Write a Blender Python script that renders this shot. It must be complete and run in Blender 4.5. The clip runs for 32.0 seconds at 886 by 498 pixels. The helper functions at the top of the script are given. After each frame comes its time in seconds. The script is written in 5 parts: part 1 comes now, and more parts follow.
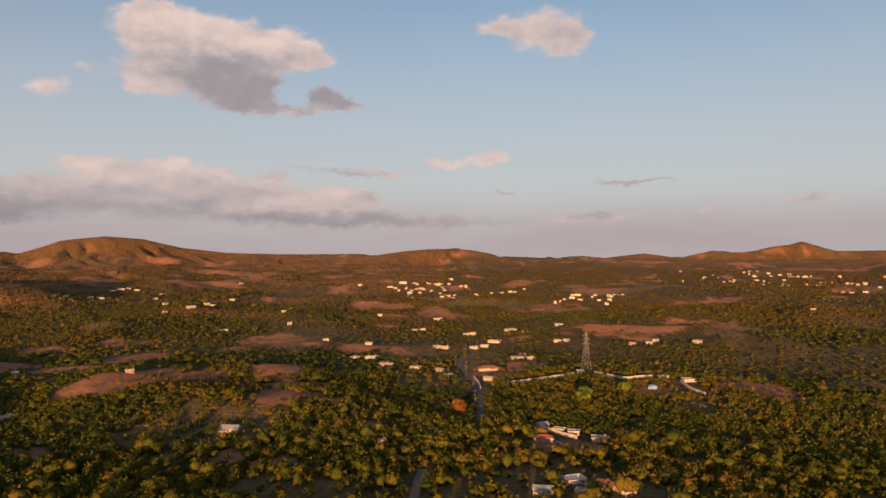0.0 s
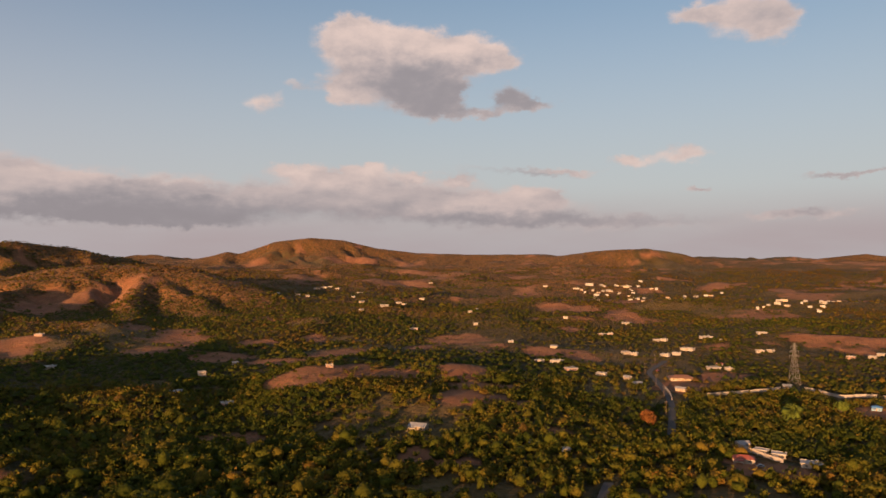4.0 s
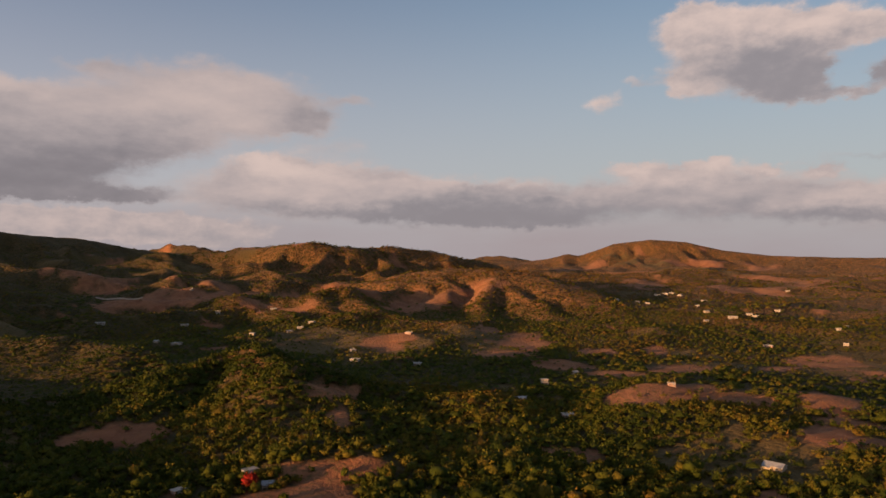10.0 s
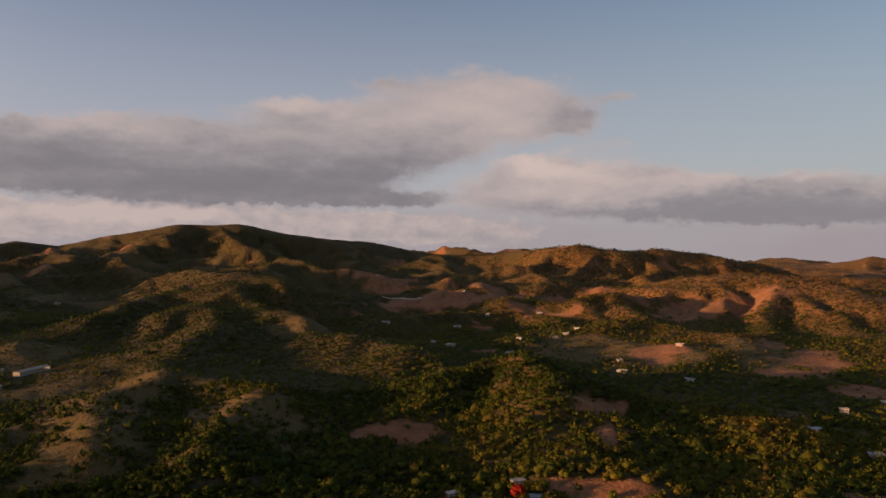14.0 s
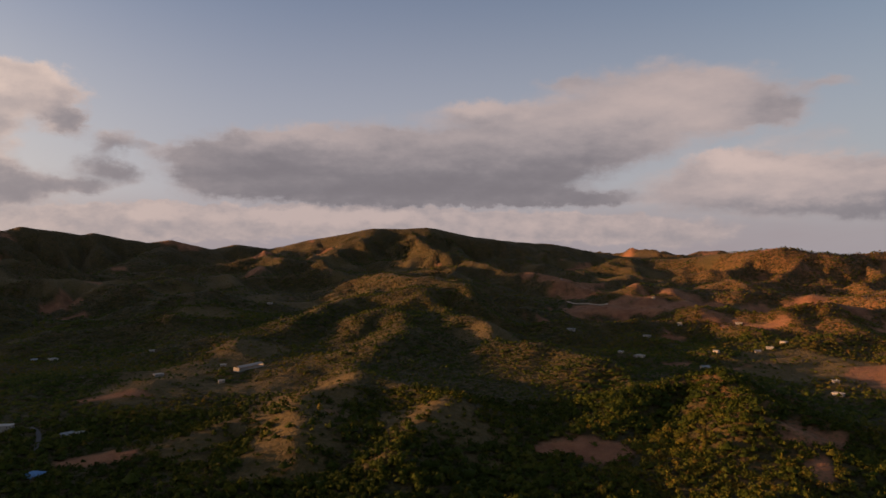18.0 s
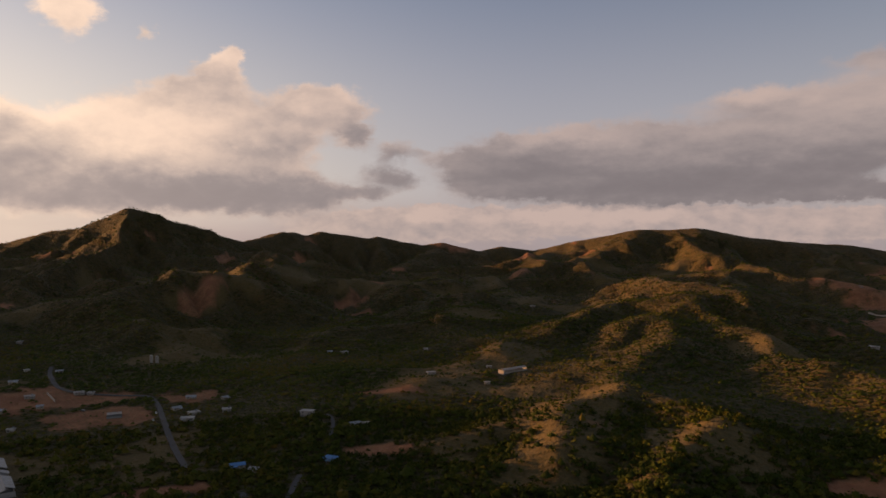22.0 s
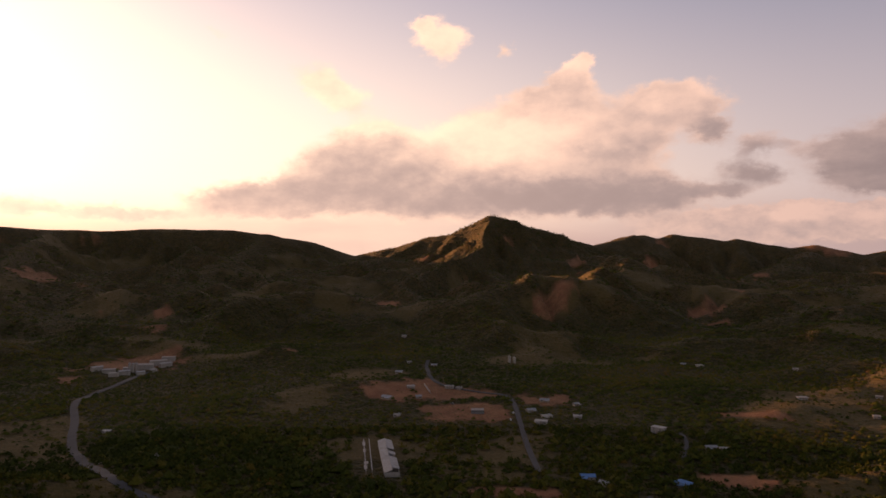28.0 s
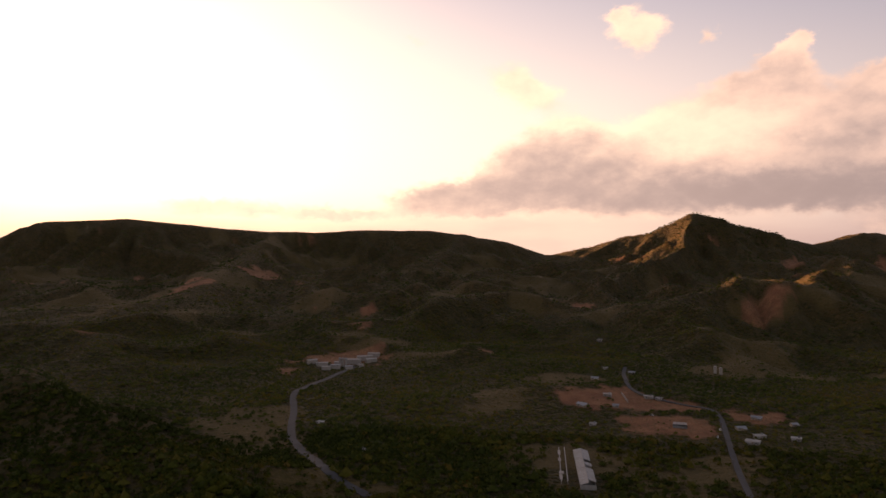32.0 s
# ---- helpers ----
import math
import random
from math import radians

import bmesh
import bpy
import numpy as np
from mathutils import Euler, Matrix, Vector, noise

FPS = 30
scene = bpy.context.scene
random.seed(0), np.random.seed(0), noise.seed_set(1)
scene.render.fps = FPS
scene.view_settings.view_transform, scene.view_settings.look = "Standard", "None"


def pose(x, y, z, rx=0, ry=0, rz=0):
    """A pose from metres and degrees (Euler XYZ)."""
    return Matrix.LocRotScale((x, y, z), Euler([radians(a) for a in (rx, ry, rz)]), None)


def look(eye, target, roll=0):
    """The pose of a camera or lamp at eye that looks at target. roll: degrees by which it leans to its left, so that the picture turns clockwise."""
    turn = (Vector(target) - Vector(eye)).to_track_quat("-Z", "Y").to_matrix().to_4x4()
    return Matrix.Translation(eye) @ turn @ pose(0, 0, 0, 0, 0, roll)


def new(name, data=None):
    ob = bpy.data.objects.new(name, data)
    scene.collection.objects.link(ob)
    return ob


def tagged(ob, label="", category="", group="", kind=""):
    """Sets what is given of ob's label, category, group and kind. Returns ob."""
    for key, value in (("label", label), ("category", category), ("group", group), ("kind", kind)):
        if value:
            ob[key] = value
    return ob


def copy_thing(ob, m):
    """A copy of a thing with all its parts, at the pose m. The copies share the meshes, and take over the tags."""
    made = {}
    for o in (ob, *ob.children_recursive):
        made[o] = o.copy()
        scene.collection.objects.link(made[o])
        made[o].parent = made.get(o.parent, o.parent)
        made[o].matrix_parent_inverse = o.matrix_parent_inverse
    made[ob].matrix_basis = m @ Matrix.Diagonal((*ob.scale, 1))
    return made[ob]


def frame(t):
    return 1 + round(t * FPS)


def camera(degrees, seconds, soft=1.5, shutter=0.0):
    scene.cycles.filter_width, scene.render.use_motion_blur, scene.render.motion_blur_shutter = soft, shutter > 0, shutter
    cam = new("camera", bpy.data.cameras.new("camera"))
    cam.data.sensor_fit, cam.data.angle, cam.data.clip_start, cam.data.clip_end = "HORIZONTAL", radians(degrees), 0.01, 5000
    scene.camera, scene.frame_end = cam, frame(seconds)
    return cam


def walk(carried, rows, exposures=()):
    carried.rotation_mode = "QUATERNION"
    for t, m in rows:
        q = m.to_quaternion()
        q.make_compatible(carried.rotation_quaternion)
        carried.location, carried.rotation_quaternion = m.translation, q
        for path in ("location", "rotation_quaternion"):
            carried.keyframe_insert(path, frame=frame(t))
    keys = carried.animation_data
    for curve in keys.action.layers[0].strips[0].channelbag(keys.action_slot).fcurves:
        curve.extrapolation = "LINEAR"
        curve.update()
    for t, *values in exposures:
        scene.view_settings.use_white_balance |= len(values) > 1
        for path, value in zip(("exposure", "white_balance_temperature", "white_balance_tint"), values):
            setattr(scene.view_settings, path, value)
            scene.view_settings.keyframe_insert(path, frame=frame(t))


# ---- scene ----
import itertools

cam = camera(64.4, 32.0, soft=1.6)
PATH = [
    (0, pose(0.00, 0.00, 110.00, 90.22, 0, 0.00)),
    (1, pose(0.46, 1.11, 110.07, 90.23, 0, 3.71)),
    (2, pose(0.78, 2.06, 110.58, 90.20, 0, 7.50)),
    (3, pose(0.97, 2.88, 111.49, 90.18, 0, 11.27)),
    (3.5, pose(1.01, 3.24, 112.07, 90.19, 0, 13.17)),
    (5.5, pose(0.88, 4.44, 115.11, 90.23, 0, 20.64)),
    (6, pose(0.78, 4.69, 116.01, 90.22, 0, 22.51)),
    (7, pose(0.49, 5.13, 117.95, 90.24, 0, 26.37)),
    (8, pose(0.11, 5.50, 120.03, 90.24, 0, 31.23)),
    (9, pose(-0.36, 5.83, 122.22, 90.22, 0, 36.71)),
    (10, pose(-0.92, 6.11, 124.47, 90.19, 0, 42.13)),
    (11, pose(-1.55, 6.36, 126.76, 90.16, 0, 47.53)),
    (12, pose(-2.24, 6.59, 129.05, 90.12, 0, 52.94)),
    (13, pose(-2.99, 6.79, 131.32, 90.14, 0, 58.26)),
    (14, pose(-3.79, 6.98, 133.56, 90.17, 0, 63.45)),
    (14.5, pose(-4.21, 7.06, 134.65, 90.19, 0, 65.95)),
    (16.5, pose(-5.96, 7.37, 138.86, 90.25, 0, 73.10)),
    (17, pose(-6.41, 7.44, 139.86, 90.26, 0, 74.56)),
    (18, pose(-7.33, 7.56, 141.78, 90.21, 0, 78.37)),
    (19, pose(-8.26, 7.67, 143.61, 90.17, 0, 82.37)),
    (20, pose(-9.18, 7.75, 145.35, 90.14, 0, 87.21)),
    (21, pose(-10.10, 7.79, 146.99, 90.19, 0, 93.37)),
    (22, pose(-11.00, 7.80, 148.55, 90.22, 0, 99.48)),
    (23, pose(-11.87, 7.77, 150.02, 90.22, 0, 105.35)),
    (24, pose(-12.71, 7.68, 151.44, 90.25, 0, 109.86)),
    (25, pose(-13.51, 7.52, 152.81, 90.26, 0, 114.32)),
    (25.5, pose(-13.89, 7.41, 153.48, 90.27, 0, 116.51)),
    (27.5, pose(-15.25, 6.73, 156.17, 90.33, 0, 125.35)),
    (28, pose(-15.54, 6.49, 156.86, 90.33, 0, 127.45)),
    (29, pose(-16.08, 5.92, 158.29, 90.30, 0, 131.31)),
    (30, pose(-16.52, 5.20, 159.80, 90.27, 0, 135.18)),
    (31, pose(-16.87, 4.31, 161.45, 90.24, 0, 139.08)),
    (32, pose(-17.11, 3.24, 163.27, 90.17, 0, 143.09)),
]
EXPOSURES = [(0, 1.22, 6500, 11), (6, 1.12, 6500, 10), (9, 1.04, 6450, 10), (14, 0.92, 6300, 9), (20, 0.86, 6500, 12), (25, 1.02, 7600, 18), (28, 1.2, 7900, 27), (32, 1.3, 8000, 26)]
walk(cam, PATH, EXPOSURES)

# ---- light: low evening sun behind the western range, hazy sky with broken cloud ----
SUN_AZ, SUN_EL = 170.0, 5.15          # degrees, azimuth counted to the left of +y
sun_dir = Vector((-math.sin(radians(SUN_AZ)) * math.cos(radians(SUN_EL)),
                  math.cos(radians(SUN_AZ)) * math.cos(radians(SUN_EL)), math.sin(radians(SUN_EL))))
sun = new("sun", bpy.data.lights.new("sun", "SUN"))
sun.data.energy, sun.data.angle, sun.data.color = 5.4, radians(0.6), (1.0, 0.52, 0.225)
sun.matrix_world = look(sun_dir * 3000, (0, 0, 0))

world = bpy.data.worlds.new("evening_sky")
scene.world = world
world.use_nodes = True


class Nodes:
    """Short hand for building node trees."""

    def __init__(self, tree):
        self.tree = tree

    def add(self, kind, **settings):
        n = self.tree.nodes.new(kind)
        for k, v in settings.items():
            setattr(n, k, v)
        return n

    def put(self, socket, value):
        if hasattr(value, "is_output"):
            self.tree.links.new(value, socket)
        elif value is not None:
            socket.default_value = value

    def math(self, op, a, b=None, c=None, clamp=False):
        n = self.add("ShaderNodeMath", operation=op, use_clamp=clamp)
        for i, v in enumerate((a, b, c)):
            self.put(n.inputs[i], v)
        return n.outputs[0]

    def vec(self, op, a, b=None):
        n = self.add("ShaderNodeVectorMath", operation=op)
        self.put(n.inputs[0], a)
        if b is not None:
            self.put(n.inputs[1], b)
        return n.outputs["Value" if op in ("DOT_PRODUCT", "LENGTH") else "Vector"]

    def noise(self, vector, scale, detail=4, rough=0.55):
        n = self.add("ShaderNodeTexNoise")
        self.put(n.inputs["Vector"], vector)
        self.put(n.inputs["Scale"], scale)
        self.put(n.inputs["Detail"], detail)
        self.put(n.inputs["Roughness"], rough)
        return n.outputs["Fac"]

    def smooth(self, value, lo, hi, a=0.0, b=1.0):
        n = self.add("ShaderNodeMapRange", interpolation_type="SMOOTHSTEP")
        for i, v in enumerate((value, lo, hi, a, b)):
            self.put(n.inputs[i], v)
        return n.outputs[0]

    def mix(self, fac, a, b, mode="MIX"):
        n = self.add("ShaderNodeMix", data_type="RGBA", blend_type=mode)
        self.put(n.inputs[0], fac)
        for i, v in ((6, a), (7, b)):
            self.put(n.inputs[i], (*v, 1) if isinstance(v, tuple) and len(v) == 3 else v)
        return n.outputs[2]

    def combine(self, x, y, z):
        n = self.add("ShaderNodeCombineXYZ")
        for i, v in enumerate((x, y, z)):
            self.put(n.inputs[i], v)
        return n.outputs[0]


# clouds: (azimuth, elevation, half width, half height, weight, lean), in degrees; first where they are dense, then where they are sunlit or deep in shade
CUMULUS = [
    (22.0, 16.28, 3.43, 1.93, 1, 0), (18.2, 15.62, 4.06, 1.91, 1, 0), (13.9, 15.71, 4.17, 1.53, 1, 0), (10.8, 15.23, 2.05, 0.8, 0.8, 0), (18.3, 13.7, 4.06, 2.05, 1, 0),
    (15.9, 11.97, 2.45, 1.27, 1, 0), (15.0, 13.57, 1.68, 1.8, 0.8, 0), (23.3, 12.72, 1.93, 1.19, 0.9, 0), (9.6, 12.44, 1.52, 0.97, 0.9, 0), (7.7, 11.68, 2.48, 0.48, 0.7, 0),
    (11.9, 11.11, 2.37, 0.4, 0.75, 0), (29.3, 11.62, 1.84, 1.01, 0.62, 0), (26.8, 13.18, 1.38, 0.46, 0.45, 0), (22.5, 17.55, 1.65, 1.01, 0.8, 0),
    (-7.9, 17.33, 3.18, 1.89, 0.85, 0), (-4.6, 17.7, 2.03, 0.64, 0.7, 0), (-10.3, 16.44, 1.65, 1.61, 0.7, 0), (-3.9, 7.49, 2.17, 0.8, 0.75, 0), (0.2, 7.04, 2.06, 0.6, 0.75, 0),
    (5.7, 6.41, 3.68, 0.41, 0.75, 4), (-15.6, 5.56, 4.51, 0.3, 0.75, -3), (-27.6, 3.81, 1.85, 0.31, 0.75, 0), (-20.7, 3.16, 3.24, 0.25, 0.75, 0), (-5.0, 4.81, 1.26, 0.32, 0.75, 0),
    (-11.8, 2.76, 4.27, 0.53, 0.8, 0)]
CUMULUS_LIGHT = [
    (21, 16.85, 5.48, 1.56, 0.7, 0), (13.2, 16.09, 5.24, 1.17, 0.7, 0), (23.3, 12.72, 2.07, 1.19, 0.35, 0), (29.3, 11.62, 2.3, 1.29, 0.35, 0),
    (16.5, 12.34, 4.82, 2.53, -0.56, 0), (8.9, 12.06, 4.02, 1.6, -0.56, 0), (17.6, 14.11, 2.7, 1.65, -0.22, 0), (-7.5, 17.77, 3.99, 2.26, 0.3, 0),
    (-1.8, 7.38, 5.47, 0.92, 0.35, 0), (-15.6, 4.39, 12.3, 3.04, -0.34, 0)]
BANK = [
    (45.6, 4.1, 18.06, 1.65, 1, 0), (20.8, 4.4, 10.49, 1.83, 1, 0), (11.3, 3.61, 7.29, 1.07, 1, 0), (53.7, 5.78, 6.9, 1.39, 0.9, 0), (56.5, 7.09, 2.13, 0.8, 0.9, 0),
    (27.0, 6.43, 1.75, 0.6, 0.9, 0), (20.8, 6.58, 1.64, 0.6, 0.9, 0), (23.6, 5.88, 2.75, 0.74, 0.8, 0), (17.6, 6.04, 1.17, 0.45, 0.8, 0), (13.7, 5.92, 1.23, 0.49, 0.9, 0),
    (8.3, 4.87, 1.25, 0.61, 0.8, 0), (6.3, 4.38, 1.42, 0.6, 0.7, 0), (7.5, 6.36, 5.77, 0.39, 0.55, 5), (2.3, 2.38, 12.66, 0.84, 0.75, 0), (51.5, 8.35, 4.15, 1.0, 0.5, 0),
    (55.2, 6.59, 2.07, 0.74, 0.9, 0), (52.0, 4.98, 8.19, 1.74, 1, 0), (40.6, 3.91, 7.94, 1.4, 1, 0), (35.4, 2.51, 5.86, 0.85, 0.8, 0)]
BANK_LIGHT = [
    (12.0, 2.6, 16.0, 1.1, -0.35, 0), (38.0, 2.8, 14.0, 1.3, -0.3, 0), (-10.0, 3.4, 12.0, 2.0, -0.4, 0),
    (27.0, 6.43, 1.84, 0.6, 0.8, 0), (20.8, 6.58, 1.82, 0.6, 0.8, 0), (23.3, 5.78, 4.13, 0.83, 0.5, 0), (17.6, 6.04, 1.35, 0.45, 0.7, 0), (13.7, 5.92, 1.31, 0.45, 0.75, 0),
    (8.3, 4.87, 1.46, 0.53, 0.5, 0), (10.8, 3.83, 6.41, 0.89, 0.55, 0), (56.5, 7.21, 2.06, 0.72, 0.75, 0), (51.5, 6.42, 4.9, 0.67, 0.35, 0), (42.7, 5.48, 9.33, 0.57, 0.35, 0),
    (33.9, 4.48, 2.71, 0.37, 0.3, 0), (45.6, 2.89, 17.23, 0.87, -0.5, 0), (7.5, 6.27, 6.18, 0.52, -0.6, 0), (21.0, 2.35, 18.25, 0.64, -0.3, 0), (55.2, 6.37, 4.13, 1.19, 0.6, 0),
    (50.2, 4.51, 9.02, 1.09, 0.4, 0), (39.8, 3.67, 6.21, 1.31, -0.35, 0)]
LONG_CLOUD = [
    (84.1, 5.55, 11.18, 1.74, 0.9, 0), (72.0, 6.42, 7.38, 1.52, 0.8, 0), (64.9, 8.27, 5.45, 1.46, 0.8, 0),
    (61.2, 12.62, 6.89, 2.02, 1, 0), (57.5, 10.87, 5.06, 2.12, 1, 0), (53.9, 10.4, 3.43, 1.38, 1, 0), (49.5, 11.93, 2.25, 0.55, 0.6, 0), (66.7, 9.88, 6.76, 2.28, 1, 0),
    (73.3, 8.35, 7.3, 2.58, 1, 0), (81.5, 7.33, 7.39, 2.54, 1, 0), (88.4, 6.72, 6.53, 2.31, 1, 0), (68.5, 13.31, 2.67, 0.63, 0.5, 0), (75.4, 11.26, 4.62, 0.97, 0.7, 0),
    (68.5, 4.16, 7.58, 0.68, 0.9, 0), (78.3, 4.93, 8.12, 0.95, 1, 0), (89.9, 6.13, 8.14, 2.28, 1, 0), (93.5, 8.73, 3.99, 0.99, 0.7, 0), (98.2, 7.48, 3.41, 0.97, 0.8, 0),
    (96.5, 5.55, 3.03, 1.34, 0.7, 0), (86.2, 8.65, 5.5, 1.38, 0.8, 0), (74.3, 4.31, 8.57, 0.46, 0.6, 0)]
LONG_CLOUD_LIGHT = [
    (81.5, 6.5, 19.6, 4.09, -0.1, 0),
    (60.3, 12.19, 6.44, 2.07, 0.6, 0), (58.4, 9.98, 3.68, 1.61, 0.3, 0), (66.7, 10.76, 4.95, 1.09, 0.28, 0), (75.4, 11.47, 5.04, 0.88, 0.4, 0),
    (72, 9.71, 5.21, 0.89, 0.15, 0), (85.2, 9.33, 7.31, 0.98, 0.22, 0), (79.5, 5.32, 20.15, 2.08, -0.29, 0), (66.7, 6.53, 8.65, 1.9, -0.21, 0),
    (52.3, 10.15, 3, 1.62, -0.21, 0), (68.5, 4.16, 10.7, 1.32, -0.29, 0), (86.2, 4.8, 14.29, 2.51, -0.29, 0), (95.2, 6.91, 5.77, 1.81, -0.21, 0),
    (90.3, 9.39, 4.06, 0.73, 0.45, 0), (74.8, 11.47, 4.07, 0.64, 0.25, 0)]
WEST_CLOUD = [
    (127.3, 17.0, 2.6, 2.0, 0.4, 0), (136.5, 13.2, 4.2, 1.8, 0.4, 25),
    (120.1, 9.94, 7.36, 2.49, 1, 0), (123.6, 8.29, 4.78, 1.88, 1, 0), (116.0, 14.97, 1.09, 0.82, 0.75, 0), (117.3, 13.73, 1.81, 1.1, 0.85, 0),
    (118.3, 12.18, 3.15, 1.37, 0.9, 0), (111.9, 10.53, 2.3, 1.84, 1, 0), (107.7, 11.42, 2.39, 1.75, 1, 0), (110.0, 12.09, 1.84, 1.01, 0.8, 0), (113.7, 8.28, 4.12, 1.74, 1, 0),
    (106.4, 9.18, 1.56, 1.19, 0.8, 0), (118.3, 4.61, 10.36, 1.91, 1, 0), (112.3, 4.43, 4.13, 1.66, 1, 0), (132.7, 7.67, 4.69, 2.04, 1, 0), (133.1, 9.72, 2.33, 0.68, 0.7, 0),
    (137.2, 4.57, 7.26, 1.72, 1, 0), (127.8, 4.66, 6.25, 2.1, 1, 0), (103.4, 8.02, 2.0, 1.01, 0.65, -25), (101.1, 7.76, 1.35, 0.55, 0.5, 0), (103.2, 5.85, 3.0, 0.91, 0.65, 8),
    (105.9, 4.65, 2.75, 0.64, 0.6, 0), (127.8, 16.88, 2.0, 1.49, 0.6, 0), (129.3, 17.94, 0.98, 0.69, 0.5, 0), (122.3, 16.23, 0.88, 0.9, 0.6, 0),
    (136.3, 12.66, 3.32, 1.48, 0.55, 25), (142.7, 3.87, 4.98, 1.28, 1, 0), (160.3, 3.31, 6.41, 0.92, 0.85, 0), (151.1, 2.75, 5.11, 0.71, 0.8, 0),
    (145.2, 16.84, 2.01, 0.82, 0.4, 0), (134.4, 6.73, 5.06, 2.3, 0.9, 0)]
WEST_CLOUD_LIGHT = [
    (120.9, 9.47, 7.31, 2.17, 0.75, 0), (123.6, 8.07, 3.91, 1.34, 0.3, 0), (116.5, 14.62, 2.04, 1.37, 0.6, 0), (107.7, 12.3, 2.76, 1.2, 0.45, 0),
    (111.0, 11.65, 1.84, 0.92, 0.4, 0), (127.0, 10.09, 3.78, 1.32, 0.4, 0), (133.1, 9.84, 3.5, 0.59, 0.6, 0), (117.4, 4.39, 13.57, 1.64, -0.75, 0),
    (106.4, 9.4, 1.6, 1.38, -0.4, 0), (103.6, 6.67, 4.09, 2.06, -0.75, 0), (133.1, 6.82, 4.66, 1.52, -0.35, 0), (114.2, 7.82, 3.66, 0.92, -0.35, 0),
    (127.8, 17.08, 3.75, 2.19, 0.6, 0), (136.3, 12.66, 4.43, 2.06, 0.5, 0), (112.8, 9.63, 1.38, 1.38, -0.15, 0), (139.0, 4.67, 9.16, 1.38, -0.35, 0),
    (160.3, 3.64, 7.54, 1.25, 0.3, 0)]
LOW_CUMULUS = [
    (84.0, 2.1, 14.0, 1.3, 0.8, 0), (103.0, 2.2, 9.0, 1.3, 0.7, 0), (68.0, 1.9, 9.0, 1.2, 0.7, 0),
    (100.0, 2.2, 8.49, 1.09, 1, 0), (105.9, 1.76, 5.04, 0.83, 0.8, 0), (100.0, 3.24, 1.79, 0.63, 0.8, 0), (96.1, 2.8, 1.3, 0.63, 0.8, 0), (101.8, 2.8, 1.35, 0.55, 0.7, 0),
    (92.2, 2.7, 2.51, 0.79, 0.8, 0), (85.4, 2.59, 7.25, 0.84, 1, 0), (80.7, 2.7, 4.21, 0.72, 0.9, 0), (105.6, 2.54, 2.33, 0.59, 0.8, 0), (100.3, 2.84, 1.92, 0.79, 0.9, 0),
    (91.7, 2.58, 3.59, 0.73, 0.8, 0), (79.3, 2.42, 7.8, 0.74, 0.8, 0), (88.4, 2.57, 3.78, 0.72, 0.9, 0), (83.4, 2.76, 2.26, 0.67, 0.8, 0), (77.5, 2.57, 3.69, 0.61, 0.8, 0),
    (68.5, 2.0, 7.13, 0.91, 0.8, 0), (61.2, 1.33, 6.43, 1.01, 0.7, 0)]
LOW_CUMULUS_LIGHT = [
    (84.0, 2.4, 16.0, 1.6, 0.38, 0), (103.0, 2.4, 10.0, 1.6, 0.3, 0), (68.0, 2.4, 9.0, 1.4, 0.3, 0),
    (100.0, 3.38, 1.61, 0.54, 0.6, 0), (96.1, 2.88, 1.3, 0.54, 0.6, 0), (101.8, 2.89, 1.26, 0.46, 0.5, 0), (92.2, 3.01, 2.09, 0.44, 0.4, 0), (85.4, 3.01, 7.25, 0.5, 0.45, 0),
    (100.3, 3.1, 1.83, 0.53, 0.6, 0), (91.7, 2.85, 3.14, 0.45, 0.5, 0), (88.4, 2.64, 3.78, 0.56, 0.6, 0), (83.4, 2.89, 2.26, 0.5, 0.6, 0), (66.7, 1.78, 9.01, 0.73, 0.15, 0)]


def soft_blobs(k, p, blobs):
    """The sum of soft round patches at the direction p."""
    total = None
    for az, el, wx, wy, weight, lean in blobs:
        d = k.vec("SUBTRACT", p, (az, el, 0))
        c, s = math.cos(radians(lean)), math.sin(radians(lean))
        if lean:
            d = k.combine(k.vec("DOT_PRODUCT", d, (c / wx, s / wx, 0)), k.vec("DOT_PRODUCT", d, (-s / wy, c / wy, 0)), 0.0)
        else:
            d = k.vec("MULTIPLY", d, (1 / wx, 1 / wy, 0))
        v = k.math("MULTIPLY", k.math("POWER", 0.33, k.vec("DOT_PRODUCT", d, d)), weight)
        total = v if total is None else k.math("ADD", total, v)
    return total


